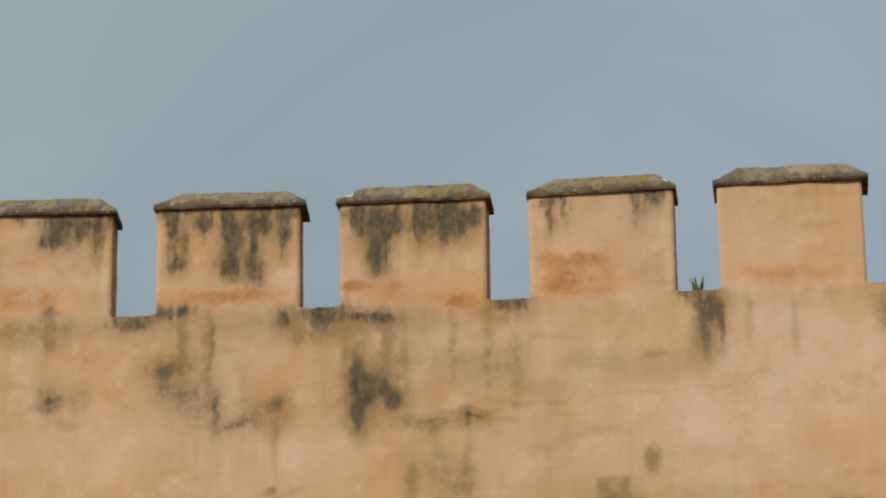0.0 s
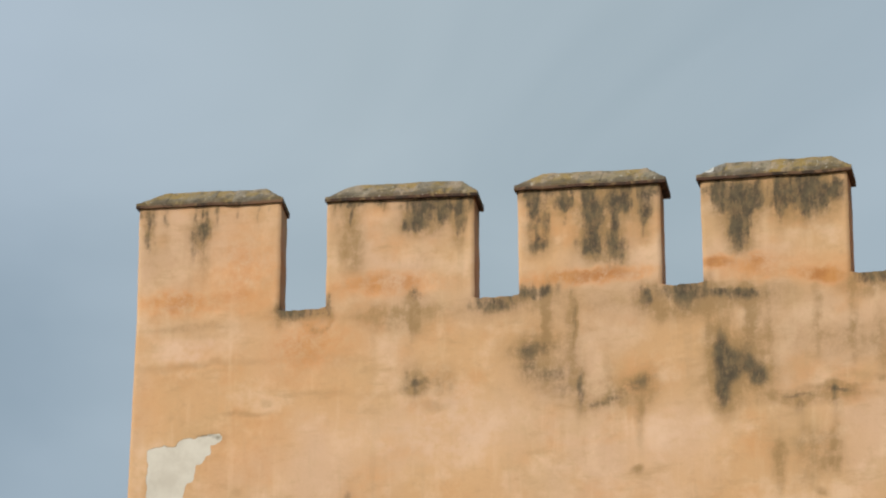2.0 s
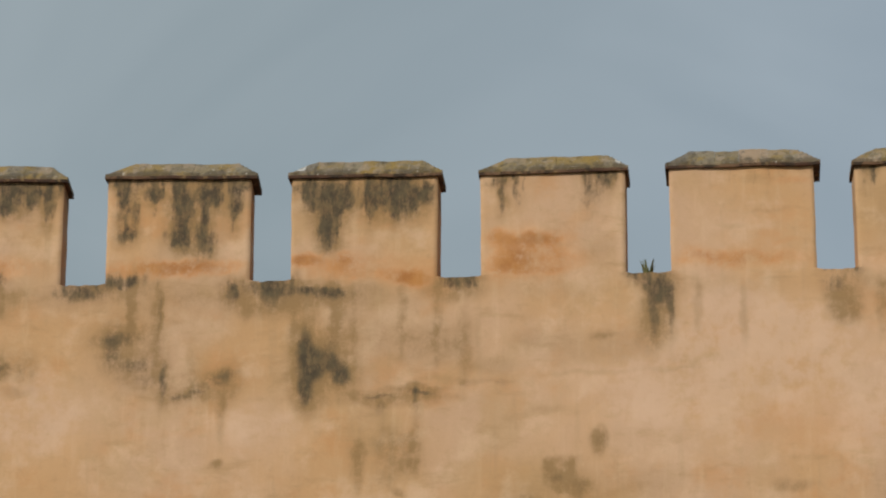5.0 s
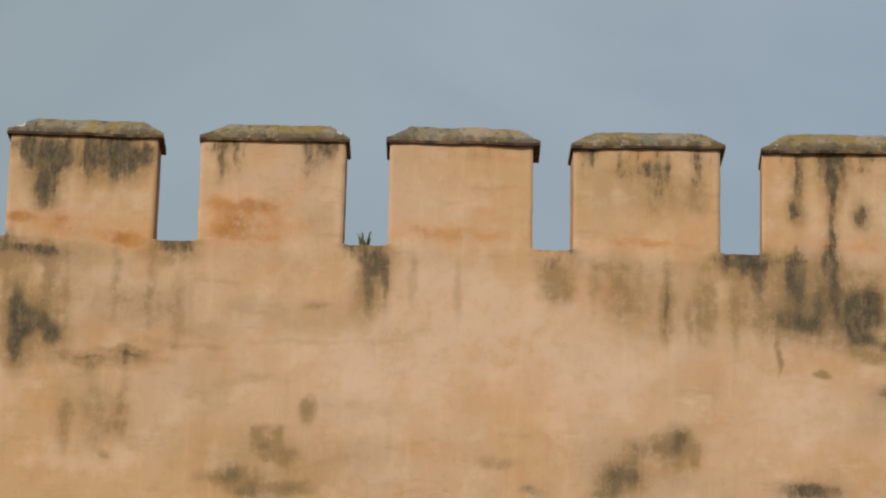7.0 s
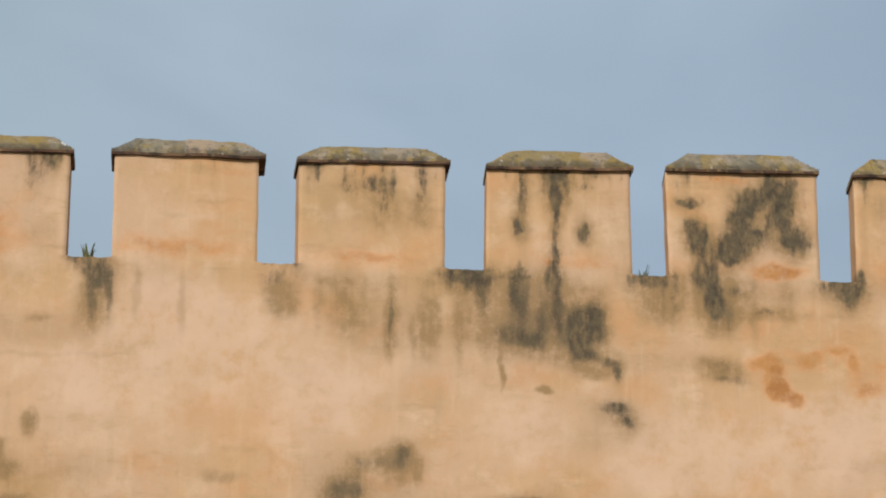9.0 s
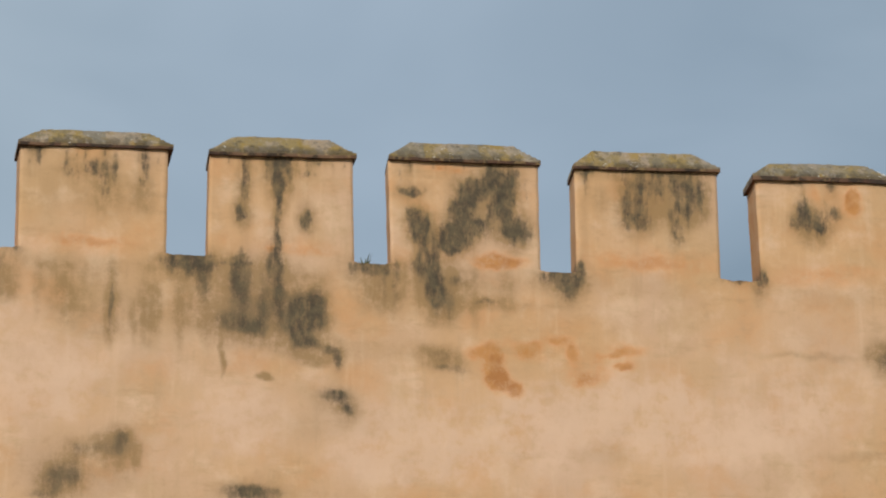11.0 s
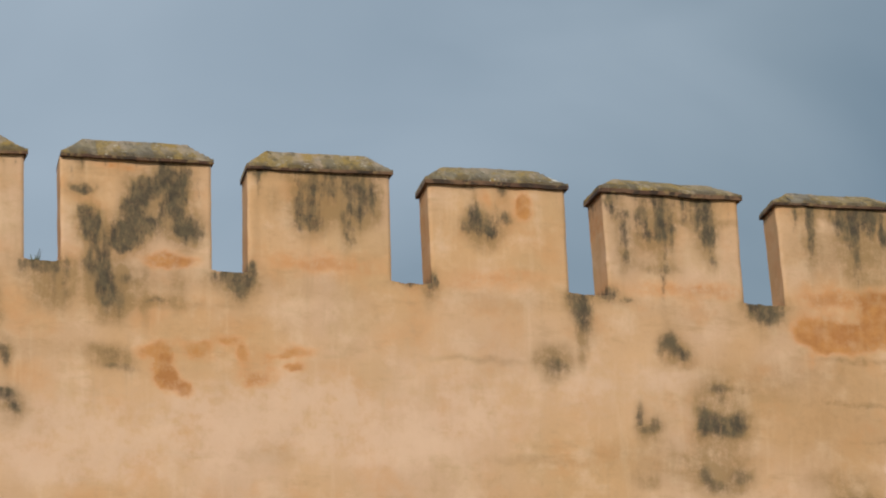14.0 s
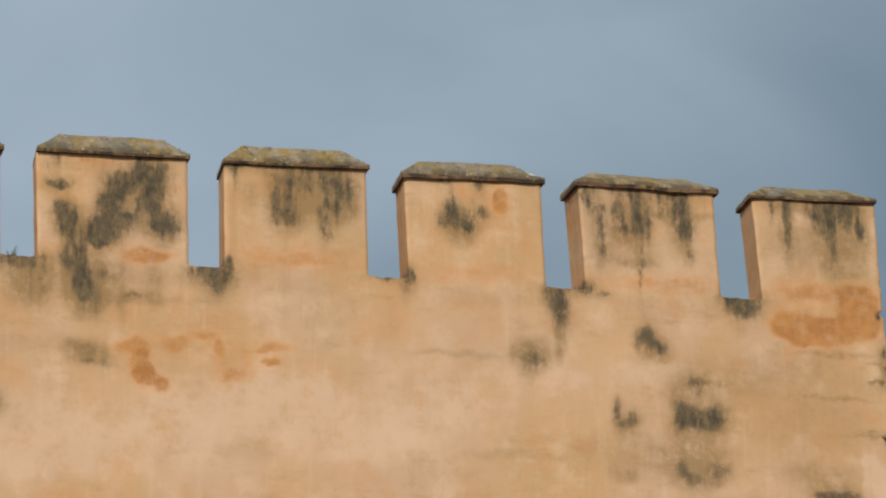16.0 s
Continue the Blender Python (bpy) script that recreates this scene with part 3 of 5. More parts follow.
dark(3.50, 10.34, 0.044, 0.036, .4); dark(3.39, 9.83, 0.043, 0.060, .75); grime(2.87, 10.06, 0.096, 0.303, .3)
dark(2.39, 9.40, 0.200, 0.064, .75); dark(2.49, 9.29, 0.043, 0.173, .3); dark(2.83, 9.37, 0.081, 0.139, .55); dark(2.85, 9.18, 0.072, 0.119, .55)
dark(3.13, 9.37, 0.062, 0.299, .65); dark(3.17, 9.08, 0.057, 0.247, .6); dark(2.75, 8.90, 0.119, 0.088, .6); dark(2.93, 8.85, 0.105, 0.069, .6)
dark(2.99, 8.97, 0.143, 0.138, .35); dark(3.37, 8.98, 0.153, 0.178, 1); dark(3.49, 9.06, 0.072, 0.138, 1); dark(3.33, 8.83, 0.086, 0.118, 1)
dark(3.43, 8.74, 0.086, 0.049, .8); dark(3.61, 8.70, 0.067, 0.044, .6); dark(3.66, 8.60, 0.033, 0.088, .75); grime(3.51, 8.59, 0.162, 0.049, .5)
grime(2.68, 8.72, 0.019, 0.196, .4); dark(3.65, 8.29, 0.119, 0.053, .9); dark(3.75, 8.19, 0.052, 0.058, .85); grime(3.05, 8.44, 0.066, 0.029, .6)
grime(3.04, 9.22, 0.383, 0.298, .3)
dark(3.95, 9.43, 0.174, 0.080, .7); dark(4.05, 9.31, 0.034, 0.174, .35); dark(4.15, 9.28, 0.029, 0.174, .35); grime(3.99, 9.25, 0.193, 0.199, .35)
dark(4.29, 10.14, 0.097, 0.035, .55); dark(4.30, 9.90, 0.063, 0.071, .75); dark(4.37, 9.80, 0.082, 0.096, .8); dark(4.39, 9.69, 0.063, 0.060, .75)
dark(4.36, 9.49, 0.029, 0.150, .6); dark(4.49, 9.57, 0.024, 0.170, .6); dark(4.43, 9.59, 0.019, 0.130, .4); dark(4.76, 10.15, 0.083, 0.086, .85)
dark(4.70, 9.97, 0.068, 0.101, .85); dark(4.64, 9.79, 0.087, 0.086, .9); dark(4.63, 9.64, 0.097, 0.060, .9); dark(4.78, 9.81, 0.083, 0.055, .85)
dark(4.88, 9.87, 0.063, 0.045, .75); dark(4.86, 10.16, 0.068, 0.061, .8); dark(4.89, 10.26, 0.049, 0.051, .5); dark(4.99, 10.31, 0.054, 0.112, .85)
dark(5.08, 10.16, 0.049, 0.193, .85); dark(5.16, 10.26, 0.049, 0.122, .8); dark(5.12, 9.98, 0.063, 0.142, .85); dark(5.20, 9.81, 0.098, 0.101, .85)
dark(4.97, 9.96, 0.029, 0.061, .5); dark(4.83, 10.22, 0.078, 0.056, .85); dark(4.79, 10.06, 0.063, 0.071, .8); dark(4.92, 10.11, 0.039, 0.051, .6)
dark(5.30, 10.20, 0.020, 0.153, .3); ochre(5.04, 9.52, 0.204, 0.070, .8); ochre(4.59, 10.34, 0.196, 0.036, .6)
dark(4.38, 9.44, 0.097, 0.070, .65); dark(4.48, 9.33, 0.068, 0.150, .9); dark(4.52, 9.18, 0.053, 0.109, .8); dark(4.67, 9.33, 0.068, 0.045, .5)
dark(4.62, 9.13, 0.043, 0.124, .4); grime(4.62, 9.18, 0.145, 0.174, .35)
dark(5.59, 9.43, 0.166, 0.065, .6); dark(5.64, 9.31, 0.073, 0.100, .4)
dark(4.93, 9.16, 0.106, 0.020, .45); dark(4.56, 8.68, 0.125, 0.049, .3); dark(4.63, 8.57, 0.144, 0.034, .4); grime(4.54, 8.66, 0.182, 0.098, .6)
ochre(4.88, 8.74, 0.133, 0.061, 0.48); ochre(4.97, 8.67, 0.109, 0.122, 0.48); ochre(5.02, 8.50, 0.096, 0.092, 0.58); ochre(5.12, 8.43, 0.096, 0.055, 0.43)
ochre(5.21, 8.39, 0.077, 0.043, 0.45); ochre(5.24, 8.75, 0.079, 0.080, 0.43); ochre(5.34, 8.77, 0.073, 0.061, 0.45); ochre(5.38, 8.68, 0.096, 0.049, 0.26)
ochre(5.48, 8.82, 0.121, 0.037, 0.26); ochre(5.07, 8.82, 0.156, 0.037, 0.26); ochre(5.58, 8.87, 0.121, 0.044, 0.32); ochre(5.72, 8.72, 0.043, 0.111, 0.26)
ochre(5.76, 8.52, 0.085, 0.061, 0.20); ochre(5.14, 8.65, 0.337, 0.271, 0.2)
grime(7.99, 8.87, 0.618, 0.306, .15); fresh(5.15, 8.03, 1.616, 0.538, .4); fresh(7.73, 8.66, 1.338, 0.558, .35); fresh(9.01, 8.63, 0.627, 0.409, .25)
dark(4.66, 9.71, 0.117, 0.090, .6); dark(4.75, 9.92, 0.073, 0.101, .6); dark(4.80, 10.09, 0.083, 0.081, .6); dark(4.90, 10.18, 0.069, 0.051, .6)
dark(5.02, 10.25, 0.049, 0.092, .5); dark(5.00, 10.00, 0.044, 0.081, .45); dark(5.12, 10.06, 0.059, 0.142, .5); dark(5.22, 9.82, 0.084, 0.091, .5)
dark(4.36, 9.81, 0.073, 0.075, .5); dark(4.47, 9.52, 0.044, 0.125, .4); dark(4.49, 9.27, 0.068, 0.129, .5); fresh(6.22, 8.28, 0.545, 0.297, .55)
fresh(6.97, 8.02, 0.551, 0.297, .4); fresh(7.62, 8.25, 0.457, 0.301, .4); fresh(4.29, 7.75, 0.572, 0.192, .4); grime(3.58, 8.05, 0.613, 0.144, .25)
grime(9.40, 7.99, 0.627, 0.202, .35); grime(10.01, 8.68, 0.478, 0.310, .3); grime(5.93, 7.87, 0.294, 0.098, .25)
ochre(6.18, 8.81, 0.161, 0.037, 0.52); ochre(6.05, 8.77, 0.086, 0.031, 0.45); ochre(5.93, 8.58, 0.099, 0.050, 0.38); ochre(6.18, 8.67, 0.062, 0.050, 0.32)
ochre(5.66, 8.75, 0.049, 0.124, 0.32); ochre(5.76, 8.50, 0.135, 0.086, 0.26); ochre(5.98, 8.69, 0.247, 0.174, 0.22)
dark(6.19, 10.24, 0.035, 0.144, .45); dark(6.30, 10.28, 0.045, 0.155, .5); dark(6.41, 10.31, 0.051, 0.145, .5); dark(6.48, 10.26, 0.035, 0.114, .5)
dark(6.30, 10.03, 0.065, 0.113, .5); dark(6.21, 10.06, 0.070, 0.113, .4); dark(6.64, 10.32, 0.081, 0.083, .6); dark(6.77, 10.27, 0.061, 0.155, .5)
dark(6.85, 10.23, 0.036, 0.155, .5); dark(6.66, 10.08, 0.091, 0.062, .5); dark(6.59, 9.92, 0.030, 0.133, .65); dark(6.71, 10.02, 0.035, 0.113, .5)
grime(5.93, 10.12, 0.080, 0.144, .35); dark(6.49, 10.41, 0.458, 0.031, .5); dark(5.86, 10.39, 0.125, 0.026, .6); grime(6.31, 10.15, 0.172, 0.232, .55)
grime(6.72, 10.18, 0.173, 0.207, .5); ochre(6.38, 9.59, 0.605, 0.112, .3); grime(6.46, 10.11, 0.405, 0.258, .35)
dark(5.75, 9.50, 0.045, 0.061, .6); dark(5.61, 9.40, 0.148, 0.081, .5); dark(5.65, 9.29, 0.074, 0.080, .45); grime(5.63, 9.34, 0.148, 0.131, .4)
dark(7.14, 9.45, 0.132, 0.026, .45); dark(7.33, 9.45, 0.031, 0.123, .65)
dark(7.76, 10.13, 0.052, 0.104, .75); dark(7.77, 10.25, 0.010, 0.083, .4); dark(7.82, 10.02, 0.145, 0.094, .6); dark(7.89, 10.00, 0.041, 0.052, .7)
dark(8.05, 10.11, 0.042, 0.078, .6); dark(7.95, 10.18, 0.016, 0.078, .4); dark(7.68, 10.01, 0.062, 0.062, .35); grime(7.84, 9.89, 0.145, 0.104, .4)
dark(8.02, 10.36, 0.042, 0.042, .6); dark(7.72, 10.37, 0.078, 0.026, .4); ochre(8.20, 10.20, 0.089, 0.110, 1); ochre(8.21, 10.32, 0.042, 0.073, .5)
ochre(7.84, 10.29, 0.062, 0.078, .35); ochre(8.17, 9.96, 0.365, 0.156, .2); ochre(7.85, 9.48, 0.568, 0.072, .35)
dark(7.38, 9.50, 0.036, 0.072, .65); dark(8.73, 9.31, 0.083, 0.196, .9); dark(8.63, 9.42, 0.047, 0.067, .5); grime(8.72, 9.02, 0.042, 0.205, .6)
dark(9.02, 10.35, 0.058, 0.137, .5); dark(9.11, 10.22, 0.085, 0.047, .4); dark(9.14, 10.03, 0.058, 0.147, .5); dark(9.14, 9.82, 0.032, 0.052, .5)
dark(9.28, 10.19, 0.048, 0.137, .4); dark(9.33, 10.19, 0.032, 0.158, .6); dark(9.47, 10.28, 0.059, 0.212, .8); dark(9.49, 10.10, 0.064, 0.106, .8)
dark(9.58, 10.16, 0.037, 0.212, .6); dark(9.41, 10.04, 0.106, 0.058, .5); dark(9.71, 10.27, 0.043, 0.159, .4); dark(9.82, 10.28, 0.043, 0.159, .4)
dark(9.90, 10.34, 0.070, 0.240, .85); dark(9.94, 10.10, 0.064, 0.148, .95); dark(9.96, 9.82, 0.032, 0.053, .55); dark(9.45, 9.73, 0.149, 0.047, .18)
dark(9.51, 9.84, 0.032, 0.263, .3); dark(9.55, 10.38, 0.429, 0.037, .4); grime(9.32, 9.83, 0.318, 0.210, .3); ochre(9.63, 9.53, 0.586, 0.068, .4)
dark(8.98, 9.49, 0.073, 0.057, .75); dark(9.15, 9.43, 0.053, 0.021, .5); dark(10.44, 9.40, 0.151, 0.115, .95); dark(10.57, 9.51, 0.054, 0.047, .8)
dark(10.34, 9.46, 0.064, 0.037, .7)
dark(8.46, 8.79, 0.103, 0.066, .6); dark(8.45, 8.90, 0.078, 0.077, .2); grime(8.45, 8.84, 0.176, 0.153, .5); grime(7.73, 8.81, 0.409, 0.030, .3)
grime(8.22, 7.93, 0.409, 0.050, .3)
grime(10.99, 8.76, 0.604, 0.315, .35); grime(10.97, 8.24, 0.656, 0.259, .3); grime(11.78, 9.02, 0.067, 0.319, .3); dark(11.81, 8.83, 0.022, 0.074, .4)
dark(11.83, 8.91, 0.017, 0.032, .6); fresh(10.05, 8.14, 0.481, 0.102, .3); grime(11.57, 8.25, 0.220, 0.012, .3); fresh(9.65, 8.73, 0.320, 0.103, .35)
ochre(10.73, 8.85, 0.933, 0.420, .14); ochre(10.96, 8.14, 0.821, 0.415, .16); grime(11.23, 10.36, 0.448, 0.054, .6); grime(9.86, 10.20, 0.489, 0.043, .4)
dark(10.90, 10.34, 0.039, 0.162, .75); dark(10.93, 10.13, 0.039, 0.161, .5); dark(10.76, 10.30, 0.044, 0.135, .4); dark(11.23, 10.29, 0.072, 0.162, .75)
dark(11.35, 10.35, 0.073, 0.195, .85); dark(11.40, 10.38, 0.224, 0.065, .6); dark(11.31, 10.16, 0.056, 0.162, .6); dark(11.49, 10.31, 0.050, 0.163, .6)
dark(11.36, 9.95, 0.045, 0.237, .4); dark(11.64, 10.17, 0.051, 0.087, .9); dark(11.62, 10.32, 0.022, 0.136, .6); grime(11.16, 9.93, 0.445, 0.215, .4)
grime(11.54, 9.85, 0.224, 0.323, .35)
ochre(10.92, 9.23, 0.187, 0.106, 1); ochre(11.01, 9.12, 0.154, 0.074, .95); ochre(11.30, 9.20, 0.210, 0.095, 1); ochre(11.58, 9.48, 0.201, 0.171, 1)
ochre(11.65, 9.27, 0.123, 0.106, .9); ochre(11.09, 9.55, 0.332, 0.074, .35); ochre(10.79, 9.27, 0.109, 0.106, .5); ochre(10.87, 8.98, 0.066, 0.079, .4)
dark(9.56, 9.09, 0.059, 0.088, .7); dark(9.63, 8.96, 0.080, 0.057, .75); dark(9.50, 9.02, 0.096, 0.093, .45); dark(9.97, 8.66, 0.102, 0.046, .5)
dark(9.99, 8.57, 0.059, 0.062, .35); grime(10.18, 8.66, 0.140, 0.031, .5); dark(9.23, 8.38, 0.026, 0.092, .75); dark(9.29, 8.27, 0.058, 0.036, .5)
dark(9.38, 8.31, 0.058, 0.071, .55); dark(9.82, 8.36, 0.048, 0.133, .9); dark(9.95, 8.33, 0.133, 0.087, 1); dark(10.14, 8.36, 0.080, 0.098, 1)
dark(10.23, 8.33, 0.054, 0.026, .5); dark(9.83, 7.85, 0.058, 0.086, .6); dark(9.93, 7.77, 0.106, 0.056, .5); dark(10.15, 7.87, 0.090, 0.071, .5)
grime(9.99, 7.99, 0.320, 0.255, .4); dark(11.27, 7.67, 0.191, 0.046, .95); grime(11.42, 8.58, 0.248, 0.014, .35); grime(9.25, 7.80, 0.125, 0.076, .4)
dark(11.76, 8.73, 0.039, 0.021, .6); grime(11.28, 8.99, 0.331, 0.032, .4); grime(11.11, 7.84, 0.327, 0.134, .45)
fresh(11.55, 7.76, 0.038, 0.310, 1); fresh(11.65, 7.79, 0.049, 0.259, 1); fresh(11.70, 7.71, 0.044, 0.155, 1); fresh(11.61, 8.01, 0.066, 0.041, 1)
# the full-strength dark at z 9.38 is shade painted into the chipped edge
dark(11.62, 8.22, 0.066, 0.016, .2); dark(11.76, 9.38, 0.022, 0.037, 1); dark(11.81, 9.01, 0.017, 0.032, .7)
ochre(-7.77, 9.97, 0.267, 0.336, 0.28); ochre(-7.32, 9.18, 0.285, 0.176, 0.3); ochre(-8.57, 9.64, 0.225, 0.099, 0.3); grime(-8.20, 10.00, 0.054, 0.270, 0.3)
grime(-8.71, 10.35, 0.055, 0.182, 0.4); dark(-8.23, 10.26, 0.059, 0.063, 0.5); grime(-6.84, 9.95, 0.114, 0.355, 0.45); ochre(-6.58, 9.68, 0.283, 0.097, 0.35)
grime(-6.41, 9.38, 0.389, 0.057, 0.2); dark(-6.30, 9.52, 0.056, 0.048, 0.4); grime(-6.32, 9.31, 0.035, 0.175, 0.35); dark(-6.14, 10.33, 0.261, 0.036, 0.5)
dark(-5.88, 10.23, 0.043, 0.178, 0.5); grime(-7.50, 9.48, 0.044, 0.133, 0.6); dark(-4.96, 10.25, 0.051, 0.062, 0.7); dark(-4.52, 10.23, 0.093, 0.079, 0.7)
dark(-4.54, 9.96, 0.047, 0.079, 0.45); dark(-4.51, 9.79, 0.068, 0.078, 0.35); dark(-4.71, 9.80, 0.047, 0.087, 0.4); dark(-4.73, 10.36, 0.595, 0.022, 0.45)
ochre(-4.75, 9.59, 0.464, 0.061, 0.4); dark(-5.26, 9.47, 0.119, 0.039, 0.4); dark(-4.27, 9.37, 0.050, 0.069, 0.5); grime(-5.15, 9.26, 0.025, 0.238, 0.4)
grime(-4.90, 9.24, 0.017, 0.173, 0.45); dark(-3.58, 9.37, 0.186, 0.030, 0.5); dark(-3.40, 9.34, 0.066, 0.039, 0.4); dark(-3.95, 9.32, 0.117, 0.094, 0.4)
dark(-3.43, 10.17, 0.175, 0.096, 0.6); dark(-3.48, 9.97, 0.083, 0.095, 0.6); dark(-3.12, 10.19, 0.108, 0.104, 0.45); dark(-2.62, 10.21, 0.082, 0.104, 0.5)
dark(-2.89, 10.20, 0.206, 0.095, 0.5); ochre(-3.69, 9.63, 0.092, 0.069, 0.5); ochre(-3.36, 9.57, 0.116, 0.077, 0.35); ochre(-3.06, 9.50, 0.349, 0.068, 0.28)
ochre(-2.75, 9.44, 0.139, 0.055, 0.5); bare(-8.58, 8.26, 0.080, 0.044, 1); bare(-8.38, 8.14, 0.106, 0.130, 1); dark(-8.15, 8.39, 0.088, 0.013, 0.6)
dark(-8.03, 8.36, 0.044, 0.013, 0.5); ochre(-8.16, 8.01, 0.242, 0.194, 0.22); dark(-6.30, 8.74, 0.034, 0.035, 0.5); dark(-6.36, 8.81, 0.022, 0.035, 0.4)
dark(-6.22, 8.69, 0.034, 0.022, 0.4); grime(-7.80, 8.56, 0.242, 0.026, 0.4); grime(-7.10, 8.70, 0.261, 0.043, 0.12); grime(-5.18, 9.30, 0.021, 0.216, 0.4)
grime(-4.90, 9.19, 0.017, 0.172, 0.45); dark(-4.72, 8.45, 0.059, 0.017, 0.4); dark(-4.58, 8.50, 0.058, 0.017, 0.4); dark(-3.03, 8.43, 0.154, 0.015, 0.2)
dark(-2.62, 8.46, 0.161, 0.015, 0.2); grime(-3.19, 7.90, 0.040, 0.248, 0.2); grime(-2.76, 7.92, 0.088, 0.148, 0.15); grime(-4.38, 7.89, 0.058, 0.038, 0.5)
grime(-4.34, 8.66, 0.125, 0.051, 0.3); dark(-1.99, 10.18, 0.029, 0.122, 0.35); dark(-1.19, 10.26, 0.058, 0.131, 0.3); grime(-3.37, 9.05, 0.058, 0.255, 0.4)
grime(-3.63, 9.17, 0.082, 0.235, 0.3); grime(-1.77, 8.91, 0.164, 0.085, 0.25); ochre(0.03, 9.58, 0.390, 0.052, 0.3); ochre(-0.38, 9.64, 0.132, 0.077, 0.28)
grime(-0.06, 9.86, 0.099, 0.039, 0.25); grime(0.19, 9.98, 0.124, 0.026, 0.2); ochre(0.19, 9.91, 0.165, 0.052, 0.2); ochre(1.55, 9.55, 0.430, 0.043, 0.38)
grime(1.22, 9.95, 0.091, 0.216, 0.25); dark(1.43, 10.13, 0.037, 0.078, 0.3); grime(1.84, 9.96, 0.247, 0.216, 0.22); grime(2.08, 9.11, 0.106, 0.212, 0.35)
grime(1.26, 9.22, 0.123, 0.212, 0.25); dark(-3.08, 8.44, 0.147, 0.015, 0.2); dark(-2.68, 8.47, 0.073, 0.015, 0.3); grime(-2.83, 7.98, 0.081, 0.150, 0.15)
grime(-3.08, 8.02, 0.097, 0.058, 0.16); grime(-1.48, 7.76, 0.145, 0.107, 0.2); ochre(0.52, 8.11, 0.444, 0.241, 0.2); dark(1.86, 7.84, 0.048, 0.091, 0.4)
dark(1.43, 7.55, 0.104, 0.082, 0.35)
dark(3.15, 10.33, 0.101, 0.048, 0.6); dark(3.15, 10.11, 0.059, 0.070, 0.5); dark(2.85, 10.16, 0.021, 0.175, 0.4); dark(2.83, 9.85, 0.046, 0.061, 0.5)
dark(3.40, 9.80, 0.042, 0.052, 0.55); dark(3.47, 10.40, 0.055, 0.035, 0.5); grime(3.38, 10.01, 0.092, 0.157, 0.25); ochre(3.09, 9.55, 0.042, 0.030, 0.6)
ochre(3.38, 9.56, 0.250, 0.056, 0.35); dark(2.82, 9.40, 0.116, 0.022, 0.45); dark(2.85, 9.26, 0.075, 0.111, 0.4); dark(4.90, 9.84, 0.118, 0.096, 0.6)
dark(4.84, 10.17, 0.102, 0.079, 0.5); dark(5.07, 10.05, 0.068, 0.158, 0.5); dark(5.19, 9.79, 0.085, 0.079, 0.5); dark(5.14, 10.25, 0.076, 0.115, 0.4)
dark(4.35, 9.82, 0.084, 0.113, 0.5); dark(4.68, 9.68, 0.126, 0.078, 0.4); dark(4.29, 10.12, 0.080, 0.031, 0.5); dark(4.38, 9.52, 0.029, 0.147, 0.5)
dark(4.47, 9.52, 0.029, 0.147, 0.5); dark(4.50, 9.25, 0.075, 0.155, 0.5); ochre(5.06, 9.51, 0.232, 0.052, 0.3); dark(2.86, 9.06, 0.066, 0.145, 0.4)
dark(2.95, 8.88, 0.091, 0.064, 0.5); grime(2.72, 9.01, 0.041, 0.255, 0.4); grime(2.68, 8.67, 0.016, 0.211, 0.35); grime(4.01, 9.23, 0.142, 0.155, 0.35)
ochre(5.02, 8.53, 0.073, 0.116, 0.36); ochre(5.33, 8.78, 0.074, 0.054, 0.31); grime(4.92, 9.17, 0.092, 0.013, 0.5); ochre(5.00, 8.52, 0.079, 0.080, 0.63)
ochre(5.18, 8.40, 0.053, 0.048, 0.54); ochre(5.56, 8.86, 0.106, 0.033, 0.36); ochre(5.68, 8.72, 0.037, 0.086, 0.36); ochre(5.90, 8.66, 0.054, 0.037, 0.36)
ochre(6.11, 8.65, 0.064, 0.033, 0.45); ochre(5.75, 8.52, 0.117, 0.096, 0.22); grime(6.44, 10.22, 0.290, 0.187, 0.45); dark(6.33, 10.25, 0.123, 0.080, 0.4)
dark(6.24, 9.94, 0.105, 0.080, 0.5); dark(6.68, 10.23, 0.150, 0.107, 0.4); dark(6.64, 9.85, 0.035, 0.098, 0.4); grime(7.85, 9.95, 0.161, 0.054, 0.4)
dark(7.77, 10.07, 0.058, 0.081, 0.4); ochre(7.88, 10.27, 0.036, 0.090, 0.3); ochre(6.39, 9.57, 0.480, 0.062, 0.22); ochre(8.07, 9.58, 0.449, 0.045, 0.25)
grime(5.79, 9.86, 0.043, 0.352, 0.25); grime(9.48, 10.22, 0.140, 0.184, 0.4); dark(9.12, 10.08, 0.023, 0.182, 0.4); grime(9.48, 9.74, 0.176, 0.041, 0.25)
dark(9.49, 9.56, 0.019, 0.145, 0.3); ochre(10.01, 9.57, 0.211, 0.064, 0.3); ochre(11.20, 9.24, 0.297, 0.128, 0.45); ochre(11.59, 9.38, 0.164, 0.166, 0.5)
ochre(11.03, 9.60, 0.240, 0.083, 0.25); dark(10.94, 10.27, 0.029, 0.177, 0.4); dark(11.64, 10.20, 0.039, 0.084, 0.5); grime(9.35, 8.29, 0.109, 0.079, 0.5)
dark(9.98, 8.68, 0.083, 0.031, 0.35); grime(10.02, 7.84, 0.203, 0.106, 0.4); dark(9.67, 8.95, 0.055, 0.045, 0.4); dark(9.50, 9.07, 0.041, 0.072, 0.35)
dark(11.29, 7.67, 0.161, 0.053, 0.4)
